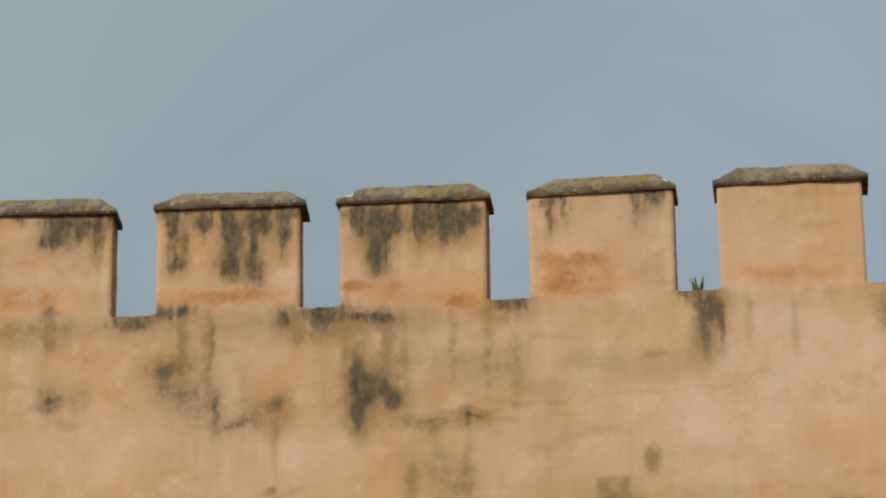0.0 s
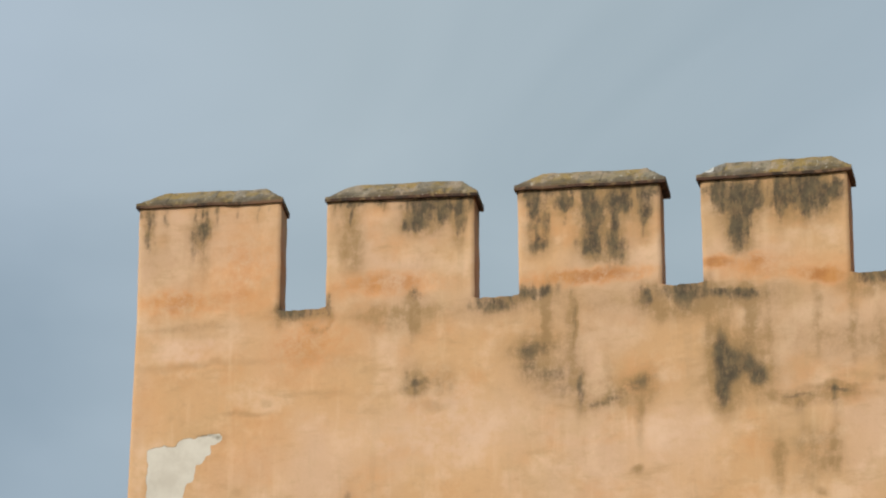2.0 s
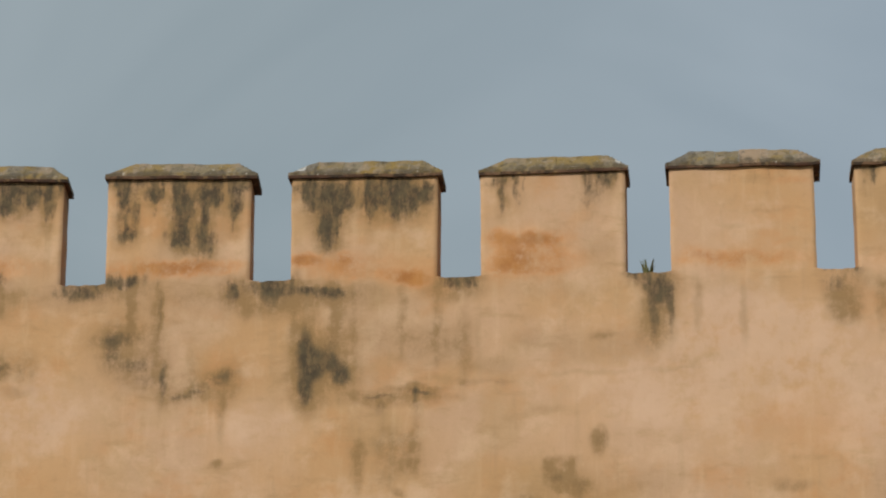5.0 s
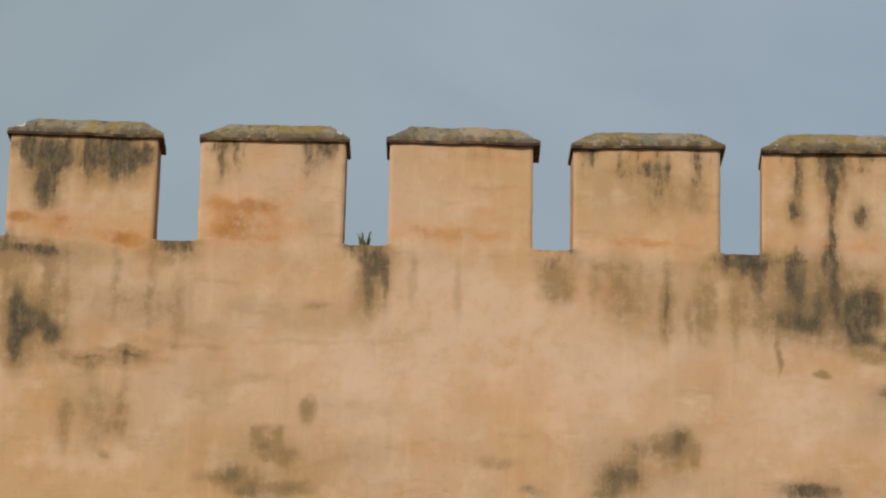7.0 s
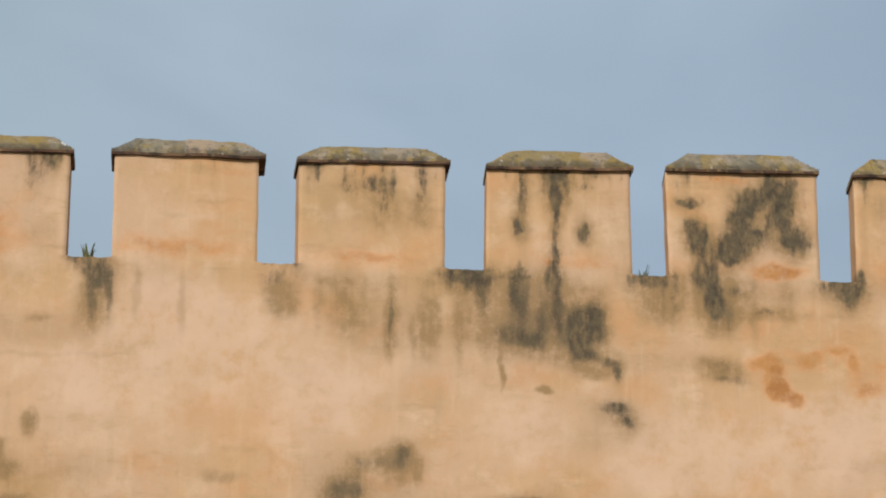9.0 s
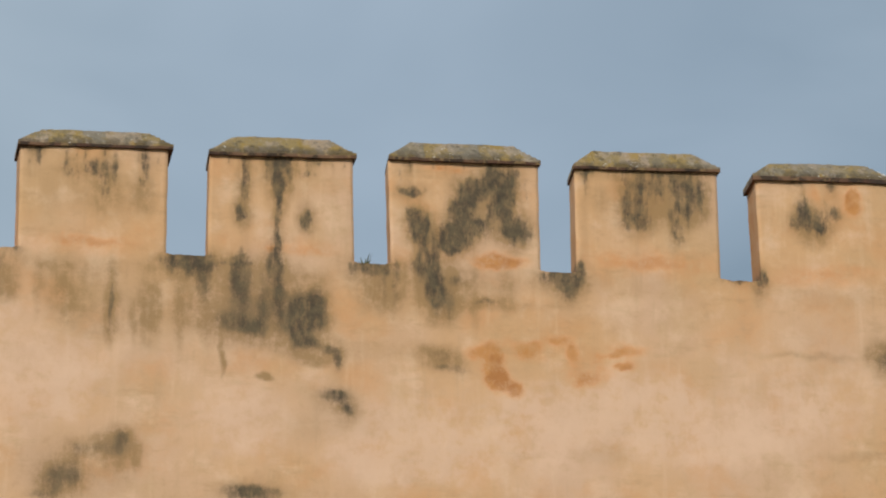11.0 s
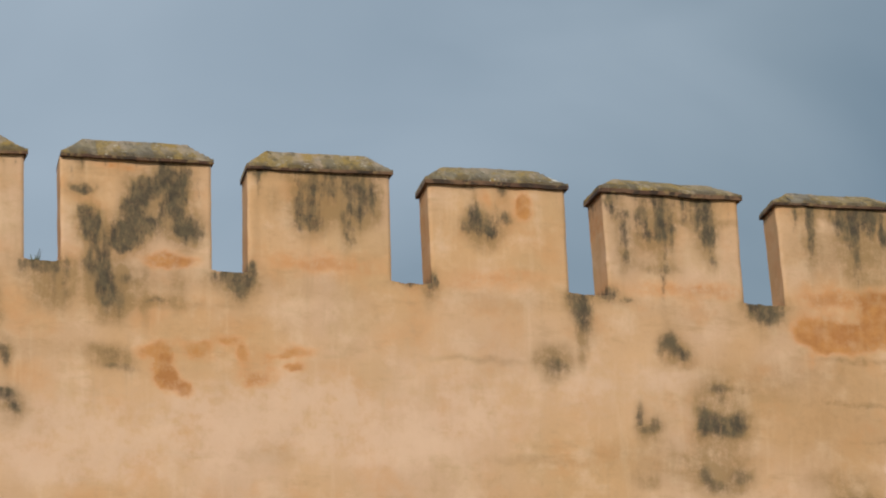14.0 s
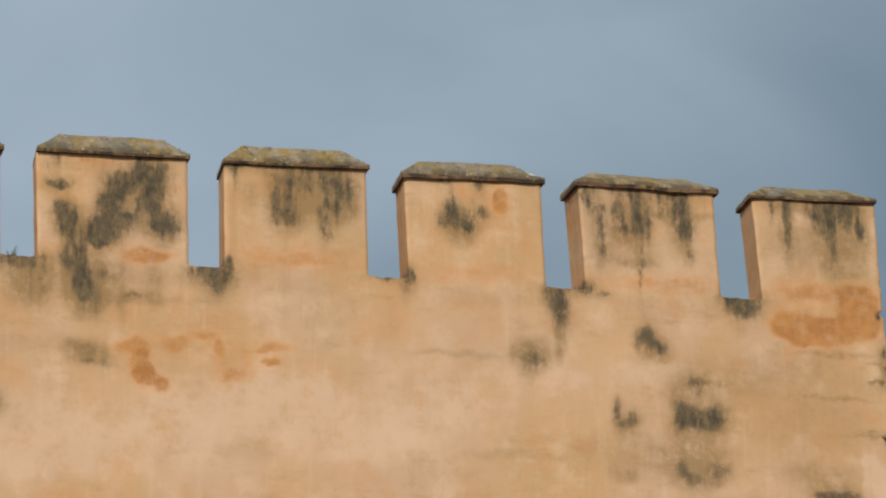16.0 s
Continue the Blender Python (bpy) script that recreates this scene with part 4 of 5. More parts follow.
grime(1.15, 9.16, 0.038, 0.235, 0.3); grime(1.38, 9.10, 0.038, 0.235, 0.26); grime(2.14, 8.95, 0.047, 0.235, 0.34); grime(2.33, 8.85, 0.038, 0.273, 0.3)
grime(1.95, 8.84, 0.028, 0.195, 0.26); grime(2.57, 8.86, 0.057, 0.274, 0.3); grime(1.47, 9.27, 0.569, 0.138, 0.17); dark(3.02, 9.05, 0.048, 0.216, 0.26)
grime(1.76, 9.06, 0.056, 0.368, 0.41); grime(2.07, 8.89, 0.075, 0.271, 0.27); grime(2.33, 9.04, 0.084, 0.273, 0.32); grime(4.64, 9.29, 0.068, 0.259, 0.41)
grime(4.83, 9.20, 0.049, 0.298, 0.36); grime(5.11, 9.26, 0.069, 0.220, 0.32); grime(4.57, 9.23, 0.546, 0.219, 0.23); grime(1.90, 7.80, 0.166, 0.208, 0.36)
dark(3.03, 9.03, 0.047, 0.254, 0.32); dark(2.78, 9.12, 0.057, 0.176, 0.32); grime(-5.15, 9.19, 0.039, 0.378, 0.41); grime(-4.93, 9.06, 0.039, 0.317, 0.36)
grime(-4.62, 8.71, 0.048, 0.275, 0.2); grime(-4.36, 8.31, 0.038, 0.272, 0.36); grime(-3.75, 9.23, 0.048, 0.336, 0.41); grime(-3.41, 9.17, 0.038, 0.276, 0.41)
grime(-2.84, 9.14, 0.038, 0.275, 0.32); grime(-2.55, 9.03, 0.038, 0.352, 0.36); grime(-2.32, 8.79, 0.057, 0.330, 0.36); grime(-2.09, 8.68, 0.188, 0.078, 0.32)
grime(-2.66, 8.50, 0.226, 0.029, 0.27); grime(-7.07, 8.98, 0.278, 0.090, 0.32); grime(-6.03, 8.74, 0.098, 0.139, 0.32); grime(-4.32, 8.47, 0.085, 0.195, 0.23)
grime(-3.25, 9.07, 0.038, 0.256, 0.32); grime(-2.34, 8.88, 0.189, 0.176, 0.23); grime(-2.71, 8.50, 0.264, 0.029, 0.27); grime(-2.95, 7.92, 0.085, 0.249, 0.36)
grime(-2.73, 8.00, 0.047, 0.211, 0.36); grime(-1.62, 8.30, 0.188, 0.048, 0.27); grime(0.02, 9.06, 0.038, 0.234, 0.36); grime(-0.36, 9.16, 0.047, 0.215, 0.36)
ochre(4.99, 8.70, 0.089, 0.085, 0.63); ochre(5.04, 8.47, 0.080, 0.085, 0.45); ochre(5.16, 8.38, 0.062, 0.053, 0.63); ochre(5.28, 8.75, 0.105, 0.064, 0.54)
ochre(5.55, 8.88, 0.085, 0.037, 0.45); ochre(5.68, 8.76, 0.048, 0.075, 0.45); ochre(5.92, 8.74, 0.048, 0.037, 0.45); ochre(6.15, 8.76, 0.150, 0.033, 0.58)
ochre(5.75, 8.53, 0.116, 0.091, 0.31); ochre(6.13, 8.65, 0.085, 0.027, 0.45); ochre(4.82, 8.71, 0.094, 0.059, 0.31)
ochre(11.08, 9.24, 0.244, 0.106, 0.6); ochre(11.58, 9.42, 0.143, 0.160, 0.7); ochre(11.38, 9.24, 0.158, 0.098, 0.5); ochre(10.98, 9.44, 0.157, 0.095, 0.2)
ochre(11.25, 9.36, 0.46, 0.22, 0.3); ochre(11.25, 9.16, 0.26, 0.10, 0.6); ochre(11.62, 9.34, 0.15, 0.17, 0.6); ochre(-1.76, 9.69, 0.32, 0.19, 0.28)
for k in range(14):  # a round scar in the plaster beside the first gap
    grime(-7.146 + 0.100 * math.cos(k * math.tau / 14), 9.336 + 0.090 * math.sin(k * math.tau / 14), 0.018, 0.018, 0.7)
    dark(-7.146 + 0.104 * math.cos(k * math.tau / 14), 9.336 + 0.092 * math.sin(k * math.tau / 14), 0.010, 0.010, 0.28)
fresh(-7.146, 9.336, 0.045, 0.040, 0.7)
grime(11.70, 8.74, 0.075, 0.014, .7); grime(11.75, 8.75, 0.03, 0.016, .6); grime(11.69, 8.92, 0.06, 0.010, .45); dark(11.80, 9.04, 0.016, 0.022, .6)
dark(11.79, 8.89, 0.014, 0.02, .7); dark(11.67, 8.28, 0.085, 0.006, .5); fresh(11.70, 7.86, 0.09, 0.15, 1); grime(11.13, 8.60, 0.16, 0.012, .3)


def weather(me):
    """Gives each point of a plaster mesh its share of every stain."""
    n = len(me.vertices)
    co = np.empty(n * 3)
    me.vertices.foreach_get("co", co)
    co = co.reshape(n, 3)
    bend = np.array([(rough(x, 3.1, z, 7.0) * 0.028 + rough(x, 9.0, z, 20.0) * 0.012, rough(x, 6.2, z, 6.0) * 0.04 + rough(x, 1.0, z, 22.0) * 0.014) for x, _, z in co])
    x, z = co[:, 0] + bend[:, 0], co[:, 2] + bend[:, 1]
    for kind, spots in STAINS.items():
        share = np.zeros(n)
        for cx, cz, rx, rz, strength in spots:
            r = np.hypot((x - cx) / rx, (z - cz) / rz) if kind != "bare" else (np.abs((x - cx) / rx) ** 5 + np.abs((z - cz) / rz) ** 5) ** 0.2
            s = np.clip((1.75 - r) / 1.45, 0, 1) if kind != "bare" else np.clip((1.2 - r) / 0.4, 0, 1)
            share = 1 - (1 - share) * (1 - strength * s * s * (3 - 2 * s))
        me.attributes.new(kind, "FLOAT", "POINT").data.foreach_set("value", share.astype(np.float32))


def relief(x, z):
    """How far the hand-laid plaster stands proud of the wall's plane."""
    return 0.014 * rough(x, 0.0, z, 0.9) + 0.007 * rough(x, 4.0, z, 3.5) + 0.002 * rough(x, 8.0, z, 14.0)


def slab(xs, zs, left, right, top, depth, back_left=0.0, back_right=0.0, flank=0.0):
    """A plastered block: a finely divided, uneven face with softened arrises, and sides, top and back behind it.
    left, right: x of its edges at a height; top: z of its upper edge at an x."""
    nx, nz = len(xs), len(zs)
    verts, faces = [], []
    for j, zf in enumerate(zs):
        for i, xf in enumerate(xs):
            l, r = left(zf), right(zf)
            x = l + (r - l) * xf
            z = zf if j < nz - 1 else top(x)
            rim = 0.0
            for gap in (x - l, r - x):
                rim = max(rim, 0.016 * max(0.0, 1 - gap / 0.03) ** 2)
            verts.append((x, rim - relief(x, z), z))
    for j in range(nz - 1):
        for i in range(nx - 1):
            a = j * nx + i
            faces.append((a, a + 1, a + nx + 1, a + nx))
    loop = [i for i in range(nx)] + [j * nx + nx - 1 for j in range(1, nz)] + [(nz - 1) * nx + i for i in range(nx - 2, -1, -1)] + [j * nx for j in range(nz - 2, 0, -1)]
    first, m = len(verts), len(loop)
    verts += [verts[k] for k in loop]  # a rim of its own keeps the arris crisp
    for k in loop:
        x, _, z = verts[k]
        f = (k % nx) / (nx - 1)
        verts.append((x + back_left * (1 - f) + back_right * f, depth, z))
    for k in range(m):
        a, b = first + k, first + (k + 1) % m
        faces.append((b, a, a + m, b + m))
    faces.append(tuple(first + m + k for k in range(m - 1, -1, -1)))
    me = mesh_of("plaster", verts, faces)
    flags = [True] * ((nx - 1) * (nz - 1)) + [False] * (len(me.polygons) - (nx - 1) * (nz - 1))
    me.polygons.foreach_set("use_smooth", flags)
    weather(me)
    if flank:  # the sides and back take a deeper, patchy orange than the face
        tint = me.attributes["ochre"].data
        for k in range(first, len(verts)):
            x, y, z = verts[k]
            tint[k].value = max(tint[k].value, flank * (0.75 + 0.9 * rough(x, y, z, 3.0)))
    return me


# ---- ground ----
verts, faces, rings = [(0.0, 0.0, 0.0)], [], (6, 14, 30, 60, 120, 300, 800, 2500)
for r in rings:
    verts += [(r * math.cos(a * math.pi / 24), r * math.sin(a * math.pi / 24), 0.0) for a in range(48)]
faces += [(0, 1 + a, 1 + (a + 1) % 48) for a in range(48)]
for k in range(len(rings) - 1):
    faces += [(1 + 48 * k + a, 1 + 48 * (k + 1) + a, 1 + 48 * (k + 1) + (a + 1) % 48, 1 + 48 * k + (a + 1) % 48) for a in range(48)]
ground = part("ground", mesh_of("ground", verts, faces), SOIL)
tagged(ground, "dry earth and short grass before the rampart", "ground", kind="structure")

# ---- the rampart ----
SILL, DEPTH = 9.47, 0.43
MERLONS = []  # left and right edge at the foot


def wall_left(z):
    return -8.812 - 0.024 * (SILL - z) + 0.004 * min(1.0, SILL - z) * rough(2.0, 0, z, 3.0)


def wall_right(z):
    chip = 0.045 * math.exp(-((z - 9.395) / 0.020) ** 2)
    if z < 8.285:  # the plaster has fallen off above the rubble
        chip += 0.045 * min(1.0, (8.285 - z) / 0.03) + 0.08 * math.exp(-((z - 8.19) / 0.085) ** 2)
    return 11.818 + 0.058 * max(0.0, 9.44 - z) + 0.014 * rough(5.0, 0, z, 5.0) - 0.03 * max(0.0, rough(5.0, 3, z, 13.0) - 0.15) + 0.006 * rough(5.0, 9, z, 40.0) - chip


# how far each coping stands out over the two flanks
OVERHANG = ((0.02, 0.02), (0.01, 0.04), (0.02, 0.06), (0.025, 0.04), (0.012, 0.027), (0.03, 0.06), (0.02, 0.04),
            (0.012, 0.028), (0.0, 0.015), (0.015, 0.022), (0.03, 0.03), (0.035, 0.037), (0.035, 0.006))


LIMED = {4: -1, 5: 1, 11: 1}  # copings with a white crust at one end


def merlon(xl_foot, xl_top, xr_foot, xr_top, z_left, z_right, back_left, back_right, seed, label, rise0=0.15):
    """A plastered merlon under a hipped coping of lichened stones on a thin row of tiles."""
    rng = random.Random(seed)
    MERLONS.append((xl_foot, xr_foot))
    mid = (xl_foot + xr_foot) / 2
    it = thing("merlon", (mid, DEPTH / 2, SILL), label, "merlon", "merlons along the top of the wall")
    span = z_left - SILL
    grime(mid, SILL - 0.13, 0.55, 0.09, 0.2)
    ochre(mid, SILL + 0.12, 0.58, 0.10, 0.24)
    for _ in range(12):  # thin drips from the joints of the coping
        h = 0.03 + 0.10 * rng.random() ** 2
        dark(xl_top + 0.03 + (xr_top - xl_top - 0.06) * rng.random(), min(z_left, z_right) - h * 0.8, 0.006 + 0.010 * rng.random(), h, (0.2 + 0.3 * rng.random()) * (0.35 if seed in (6, 11) else 1.0))
    zs = [SILL + span * j / 60 for j in range(61)]
    xs = [i / 84 for i in range(85)]
    # the flanks wave a little, and flare slightly at the foot
    me = slab(
        xs, zs,
        lambda z: xl_foot + (xl_top - xl_foot) * (z - SILL) / span + 0.004 * rough(seed, 1, z, 5) * min(1, (z - SILL) * 8),
        lambda z: xr_foot + (xr_top - xr_foot) * (z - SILL) / span + (0.004 * rough(seed, 7, z, 5) + (0.010 * rough(seed, 9, z, 17) if seed == 13 else 0.0)) * min(1, (z - SILL) * 8),
        lambda x: z_left + (z_right - z_left) * (x - xl_top) / (xr_top - xl_top),
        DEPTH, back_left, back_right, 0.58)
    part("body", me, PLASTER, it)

    x0, x1 = xl_top - OVERHANG[seed - 1][0], xr_top + OVERHANG[seed - 1][1]
    y0, y1 = -0.035, DEPTH + 0.015
    lip, rise, inset = (0.034 if seed in (11, 12) else 0.022), rise0 + 0.015 * rng.random(), 0.19 + 0.03 * rng.random()
    far_inset = inset - (0.04 if seed < 6 else 0.01)

    def base(x):
        return z_left + (z_right - z_left) * (x - xl_top) / (xr_top - xl_top) + 0.010 * rough(x, seed, 0, 3.0) + 0.005 * rough(x, seed, 5, 11.0)

    def draw_in(x, y):
        """The flanks close in towards the back, and the coping with them."""
        f = (x - x0) / (x1 - x0)
        return x + (back_left * (1 - f) + back_right * f) * (y - y0) / (y1 - y0)

    # the thin course of tiles that drips clear of the plaster
    n = 40
    verts, faces = [], []
    for i in range(n + 1):
        x = x0 + (x1 - x0) * i / n
        zb = base(x) - 0.004
        w = 0.008 * rough(x, seed, 2, 9.0)
        verts += [(x, y0 + w, zb), (x, y0 + w - 0.004, zb + lip), (draw_in(x, y1), y1, zb + lip), (draw_in(x, y1), y1, zb)]
    for i in range(n):
        for k in range(4):
            a, b = 4 * i + k, 4 * i + (k + 1) % 4
            faces.append((a, a + 4, b + 4, b))
    faces += [(0, 1, 2, 3), tuple(4 * n + k for k in (3, 2, 1, 0))]
    cap = part("coping", mesh_of("coping", verts, faces), DRIP, it, "lichened hipped coping on a thin red-brown tile course")

    # the coping stones of the hipped top
    pieces = rng.choice((5, 6, 6, 7))
    cuts = [x0 + (x1 - x0) * (k + (rng.random() - 0.5) * 0.45 * (0 < k < pieces)) / pieces for k in range(pieces + 1)]
    half = (y1 - y0) / 2
    for k in range(pieces):
        a, b = cuts[k] + 0.0008 * (k > 0), cuts[k + 1] - 0.0008 * (k < pieces - 1)
        stand = (rng.random() - 0.5) * 0.008
        steps = max(3, round((b - a) / 0.035))
        verts, faces, wide = [], [], 11
        for i in range(steps + 1):
            x = a + (b - a) * i / steps
            share = max(0.03, min(1.0, (x - x0) / inset, (x1 - x) / far_inset))
            top = (rise + stand) * share
            zb = base(x) + lip - 0.006
            for q in range(wide):
                y = y0 + 0.006 + (y1 - y0 - 0.012) * q / (wide - 1)
                slope = min((y - y0) / half, (y1 - y) / half) * rise
                z = zb + 0.022 + min(top, slope + stand)
                z += 0.006 * rough(x, y + seed, 0, 8.0) + 0.003 * rough(x, y + seed, 4, 28.0)
                verts.append((draw_in(x, y), y, z))
            verts += [(draw_in(x, y1), y1, zb), (x, y0, zb)]
        row = wide + 2
        for i in range(steps):
            for q in range(row):
                u, v = i * row + q, i * row + (q + 1) % row
                faces.append((u, u + row, v + row, v))
        faces += [tuple(range(row)), tuple(steps * row + q for q in range(row - 1, -1, -1))]
        me = mesh_of("coping_stone", verts, faces)
        growth = [max(0.0, 1.0 - q / 3.2) if q < wide else (1.0 if q == wide + 1 else 0.0) for _ in range(steps + 1) for q in range(row)]
        me.attributes.new("edge", "FLOAT", "POINT").data.foreach_set("value", growth)
        lime = [LIMED.get(seed, 0) * (v[0] - (x0 + x1) / 2) > (x1 - x0) * 0.39 and v[2] - base(v[0]) > 0.075 for v in verts]
        me.attributes.new("lime", "FLOAT", "POINT").data.foreach_set("value", [float(v) for v in lime])
        part("coping_stone", me, COPING, cap)
    return it


merlon(-8.812, -8.808, -7.508, -7.501, 10.490, 10.450, 0.0, -0.068, 1, "ochre merlon at the wall's end with faint grey drips", 0.152)
merlon(-7.092, -7.085, -5.774, -5.774, 10.425, 10.385, 0.0, -0.045, 2, "ochre plaster merlon with a black stain under its coping", 0.165)
merlon(-5.383, -5.389, -4.143, -4.147, 10.400, 10.374, 0.0, -0.035, 3, "ochre plaster merlon covered with black blotchy streaks", 0.16)
merlon(-3.791, -3.801, -2.549, -2.547, 10.367, 10.355, 0.0, -0.010, 4, "ochre merlon with a black wedge-shaped stain and lichen", 0.175)
merlon(-2.179, -2.185, -0.959, -0.957, 10.350, 10.362, 0.0, 0.0, 5, "ochre merlon with a burnt orange patch on its plaster", 0.175)
merlon(-0.580, -0.588, 0.633, 0.626, 10.368, 10.372, 0.0, 0.0, 6, "clean ochre plaster merlon with a lichened hipped coping", 0.172)
merlon(0.974, 0.966, 2.209, 2.209, 10.358, 10.380, -0.010, 0.0, 7, "ochre plaster merlon with small grey spots below the coping", 0.165)
merlon(2.557, 2.562, 3.802, 3.785, 10.355, 10.382, 0.022, 0.0, 8, "ochre merlon with a long black drip down its middle", 0.2)
merlon(4.116, 4.092, 5.411, 5.400, 10.393, 10.412, 0.040, 0.0, 9, "ochre merlon with a large black stain like two peaks", 0.195)
merlon(5.725, 5.720, 6.996, 6.989, 10.395, 10.432, 0.045, 0.0, 10, "ochre merlon with a broad grey-black stain under the coping", 0.185)
merlon(7.361, 7.331, 8.612, 8.588, 10.382, 10.410, 0.040, 0.0, 11, "ochre merlon with an orange spot and small black drips", 0.165)
merlon(8.985, 8.937, 10.246, 10.222, 10.415, 10.419, 0.012, 0.0, 12, "ochre plaster merlon with narrow black vertical drips", 0.13)
merlon(10.648, 10.590, 11.814, 11.790, 10.407, 10.435, 0.050, 0.0, 13, "last ochre merlon with dark drips above an orange patch", 0.14)


def wall_top(x):
    """Level under the merlons; a little lower, uneven and worn in the gaps."""
    for (_, a), (b, _) in zip(MERLONS, MERLONS[1:]):
        if a < x < b:
            reach = min(1.0, min(x - a, b - x) / 0.05)
            return SILL - reach * (0.012 + 0.012 * rough(x, 2, 0, 14.0))
    return SILL


for (_, a), (b, _) in zip(MERLONS, MERLONS[1:]):  # a dark line of growth along the edge of every gap
    dark((a + b) / 2, SILL - 0.012, 0.16, 0.011, 0.42)
zs = [0.0, 2.0, 4.0, 5.5, 6.4, 6.8] + [7.0 + (SILL - 7.0) * j / 130 for j in range(131)]
wall = part("wall_south", slab([i / 1200 for i in range(1201)], zs, wall_left, wall_right, wall_top, DEPTH), PLASTER)
tagged(wall, "tall old rampart wall of stained, peeling ochre plaster", "rampart wall", kind="structure")
walkway = part("wall_core", box_bm((20.4, 2.2, 8.5), (1.45, DEPTH + 1.103, 4.25), 0.02), MORTAR)
tagged(walkway, "thick masonry core behind the parapet carrying the wall walk", "wall", kind="structure")

# ---- the broken masonry at the wall's end ----
rubble = thing("rubble_masonry", (12.3, 0.2, 0.0), "broken pale rubble masonry at the ruined wall end", "ruined masonry", kind="structure")


def broken_edge(z):
    """How far the rubble reaches out at a height."""
    return 11.955 + 0.66 * max(0.0, 8.0 - z) if z > 7 else 12.615 + 0.05 * (7 - z)


verts, faces = [], []
lv = [0.0, 3.0, 6.0] + [7.0 + 0.085 * k for k in range(13)]
for z in lv:
    e = broken_edge(z) - 0.02
    for x, y in ((11.60, 0.06), (e, 0.06), (e, 0.95), (11.60, 0.95)):
        j = 0.03
        verts.append((x + j * rough(x, y, z, 9.0), y + j * rough(x, y + 5, z, 9.0), z + (0.02 * rough(x, y, z, 7.0) if z else 0)))
for k in range(len(lv) - 1):
    for q in range(4):
        a, b = 4 * k + q, 4 * k + (q + 1) % 4
        faces.append((a, b, b + 4, a + 4))
faces += [(3, 2, 1, 0), tuple(4 * (len(lv) - 1) + q for q in range(4))]
part("core", mesh_of("core", verts, faces), MORTAR, rubble)


def stone_mesh(seed, name="stone", fine=1, wild=0.6, squash=0.75):
    bm = bmesh.new()
    bmesh.ops.create_icosphere(bm, subdivisions=fine, radius=0.5)
    for v in bm.verts:
        v.co *= 1 + wild * noise.noise(v.co * 2.2 + Vector((seed * 7.0, 0, 0))) + 0.35 * wild * noise.noise(v.co * 6.5 + Vector((seed * 3.0, 5, 0)))
        v.co.z *= squash
    me = bpy.data.meshes.new(name)
    bm.to_mesh(me)
    bm.free()
    return me


STONES = [stone_mesh(k) for k in range(6)]
rng = random.Random(21)
for k in range(290):
    z = 7.35 + 0.68 * rng.random()
    e = broken_edge(z)
    if rng.random() < 0.5:
        place = (e - 0.025, 0.06 + 0.85 * rng.random() ** 1.5, z)
    else:
        place = (11.83 + (e - 11.85) * rng.random(), 0.045, z)
    ob = part("stone", STONES[k % 6], STONE, rubble)
    size = 0.032 + 0.055 * rng.random() ** 1.6
    ob.matrix_world = Matrix.LocRotScale(place, Euler((rng.random() * 6, rng.random() * 6, rng.random() * 6)), (size, size * 0.8, size * 0.75))

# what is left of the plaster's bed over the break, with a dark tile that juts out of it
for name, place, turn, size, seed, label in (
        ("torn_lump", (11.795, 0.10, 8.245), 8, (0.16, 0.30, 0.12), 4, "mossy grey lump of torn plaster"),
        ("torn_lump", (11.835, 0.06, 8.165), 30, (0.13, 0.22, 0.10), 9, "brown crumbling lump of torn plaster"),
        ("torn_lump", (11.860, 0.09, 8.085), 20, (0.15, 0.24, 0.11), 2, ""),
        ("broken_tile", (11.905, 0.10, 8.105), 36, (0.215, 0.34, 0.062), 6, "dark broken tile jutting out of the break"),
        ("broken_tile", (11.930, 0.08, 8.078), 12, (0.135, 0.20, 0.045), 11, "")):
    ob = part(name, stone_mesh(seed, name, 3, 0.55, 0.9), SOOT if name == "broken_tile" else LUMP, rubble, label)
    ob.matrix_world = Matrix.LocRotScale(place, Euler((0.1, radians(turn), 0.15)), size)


# ---- weeds in the gaps ----
def weed(place, blades, height, seed, label):
    r = random.Random(seed)
    it = thing("weed", place, label, "weed", "weeds on the parapet")
    for _ in range(blades):
        a, h, lean = r.random() * 6.28, height * (0.4 + 0.6 * r.random()), 0.05 + 0.35 * r.random()
        verts, faces, w = [], [], 0.010 + 0.006 * r.random()
        for s in range(5):
            f = s / 4
            d = lean * h * f * f
            cx, cy, cz = place[0] + d * math.cos(a) + 0.035 * math.cos(a), place[1] + d * math.sin(a) + 0.03 * math.sin(a), place[2] - 0.012 + h * f
            k = w * (1 - f * 0.85)
            verts += [(cx - k * math.sin(a), cy + k * math.cos(a), cz), (cx + k * math.sin(a), cy - k * math.cos(a), cz), (cx + 0.4 * k * math.cos(a), cy + 0.4 * k * math.sin(a), cz + 0.3 * k)]
        for s in range(4):
            for q in range(3):
                u, v = 3 * s + q, 3 * s + (q + 1) % 3
                faces.append((u, v, v + 3, u + 3))
        faces += [(2, 1, 0), (12, 13, 14)]
        part("blade", mesh_of("blade", verts, faces), LEAF, it)
    return it


weed((-0.779, 0.1, SILL - 0.012), 34, 0.15, 3, "small green weed rooted in a gap between merlons")
weed((3.904, 0.1, SILL - 0.012), 9, 0.14, 4, "thin dry weed stalks in a gap between merlons")

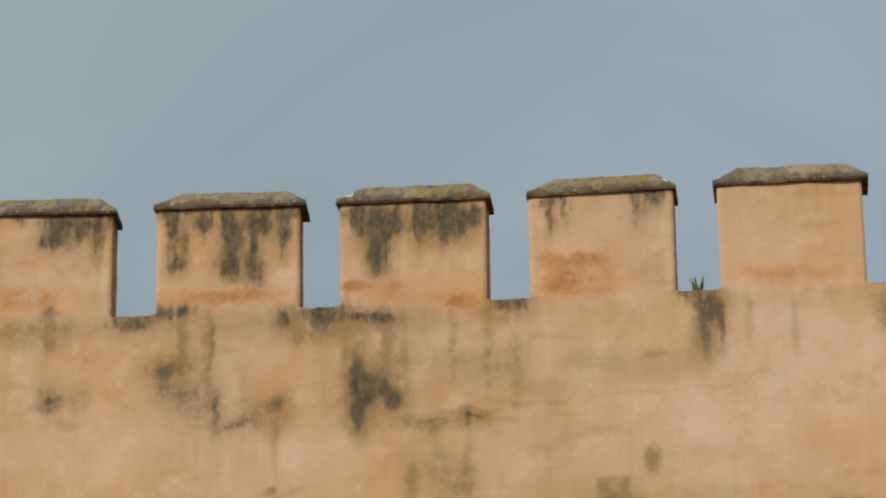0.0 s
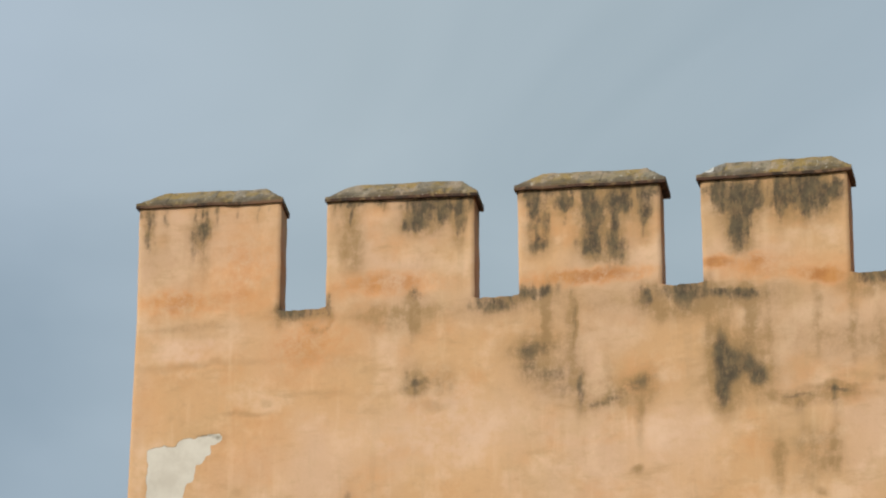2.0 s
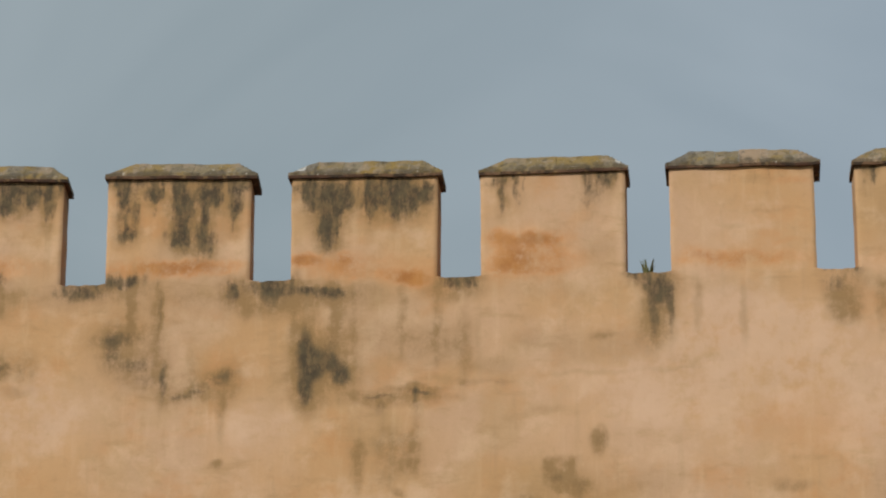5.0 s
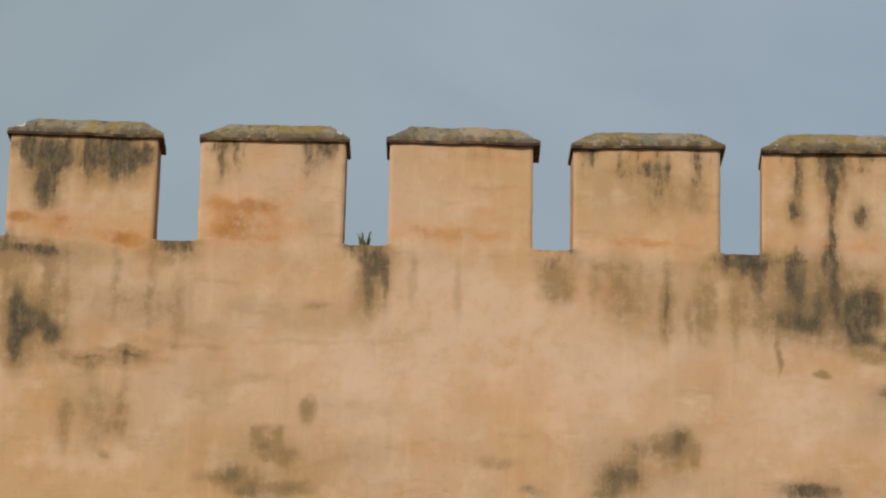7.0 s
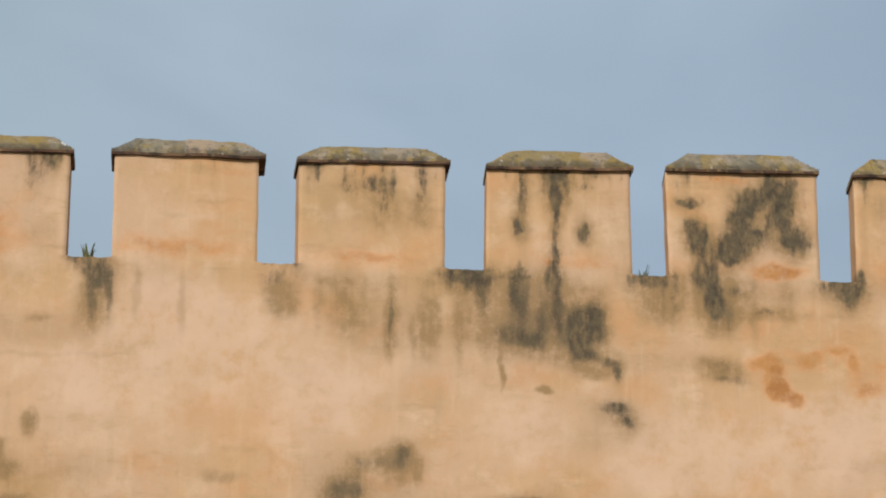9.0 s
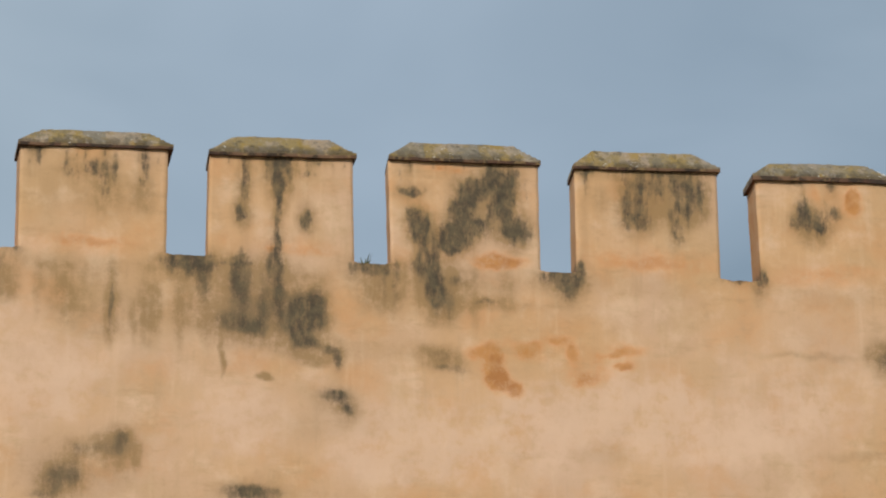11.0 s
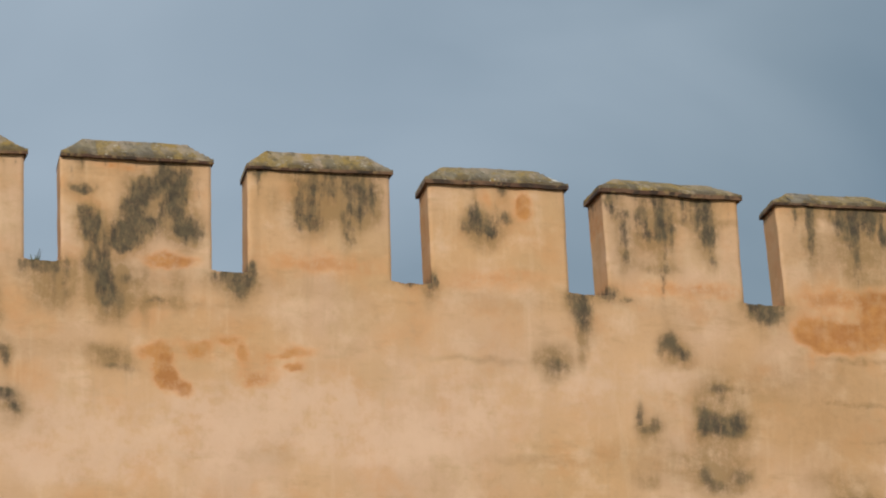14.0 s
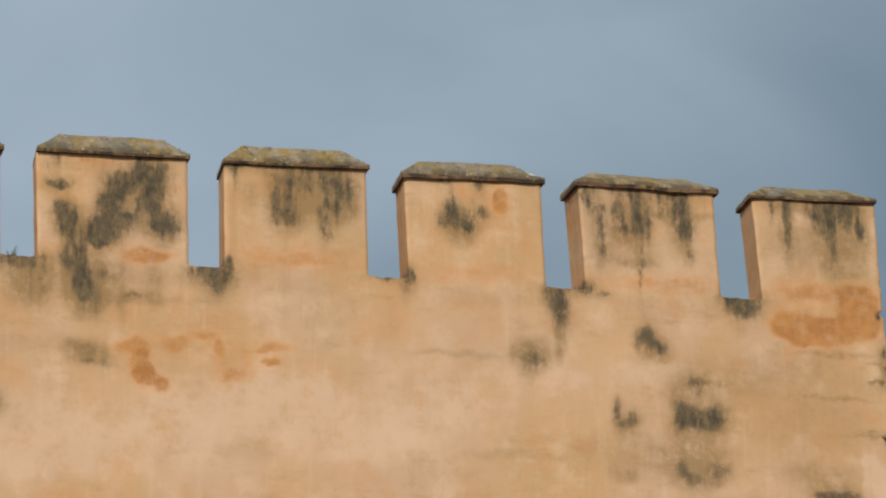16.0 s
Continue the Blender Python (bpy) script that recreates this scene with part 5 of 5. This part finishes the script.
# ---- the floodlight on its mast ----
lamp = thing("floodlight", (10.45, -5.0, 0.0), "black metal floodlight with thin rods on a tall mast", "floodlight")
LX, LY, LZ = 10.20, -5.0, 7.33


def fitted(size, off, bevel=0.01, turn=(0, 0, 0), segments=2):
    """A block of the lamp at its place from the middle of the housing, leaning with it."""
    at = Euler((0, radians(-2), 0)).to_matrix() @ Vector(off)
    return box_bm(size, (LX + at.x, LY + at.y, LZ + at.z), bevel, (turn[0], turn[1] - 2, turn[2]), segments)


def bar(a, b, radius, sides=12):
    """A rod of the lamp between two places given from the middle of the housing."""
    return rod_bm((LX + a[0], LY + a[1], LZ + a[2]), (LX + b[0], LY + b[1], LZ + b[2]), radius, sides)


housing = part("housing", fitted((0.45, 0.24, 0.53), (0.005, 0.06, 0.01), 0.035, (0, 0, 0), 3), BLACK, lamp)
part("rear_plate", fitted((0.026, 0.26, 0.50), (-0.238, 0.02, -0.01), 0.008), TRIM, lamp, "brownish grey metal plate")
part("top_bar", fitted((0.46, 0.12, 0.045), (0.0, -0.11, 0.262), 0.012), BLACK, housing)
part("bottom_bar", fitted((0.42, 0.10, 0.040), (0.02, -0.10, -0.255), 0.012), BLACK, housing)
part("side_bar", fitted((0.040, 0.12, 0.52), (-0.205, -0.10, 0.0), 0.010), BLACK, housing)
part("side_bar", fitted((0.040, 0.12, 0.52), (0.210, -0.10, 0.0), 0.010), BLACK, housing)
part("reflector", fitted((0.37, 0.014, 0.34), (0.0, -0.085, 0.085), 0.004, (14, 0, 0)), HOOD, housing, "grey curved reflector behind the glass")
part("glass", fitted((0.36, 0.014, 0.20), (0.01, -0.10, -0.145), 0.004, (-16, 0, 0)), GLASS, housing, "dark glass front")
part("strut", bar((-0.175, -0.135, 0.23), (-0.125, -0.135, -0.20), 0.010), BLACK, housing)
part("top_knob", fitted((0.050, 0.05, 0.030), (-0.125, -0.08, 0.298), 0.008), BLACK, housing)
part("bottom_tray", fitted((0.22, 0.20, 0.030), (-0.075, -0.03, -0.302), 0.008, (0, 9, 0)), TRIM, lamp)
part("side_rod", bar((-0.392, -0.02, -0.036), (-0.235, -0.02, -0.024), 0.013), BLACK, lamp)
part("top_rod", bar((0.030, -0.06, 0.27), (0.000, -0.06, 0.44), 0.017), BLACK, lamp)
part("bolt", bar((-0.205, -0.166, -0.245), (-0.205, -0.140, -0.245), 0.008), STEEL, housing, "bright steel bolt")
part("clamp", box_bm((0.12, 0.16, 0.070), (LX + 0.045, LY - 0.07, LZ - 0.325), 0.012), STEEL, lamp, "galvanised clamp")
part("bracket", box_bm((0.42, 0.07, 0.05), (LX + 0.22, LY, LZ - 0.385), 0.008), BLACK, lamp)
part("mast", rod_bm((10.60, LY, 0.0), (10.60, LY, LZ - 0.37), 0.06, 24), TRIM, lamp, "grey tapered steel mast")
lamp.rotation_euler.z = radians(-18)  # it faces out over the ground before the wall
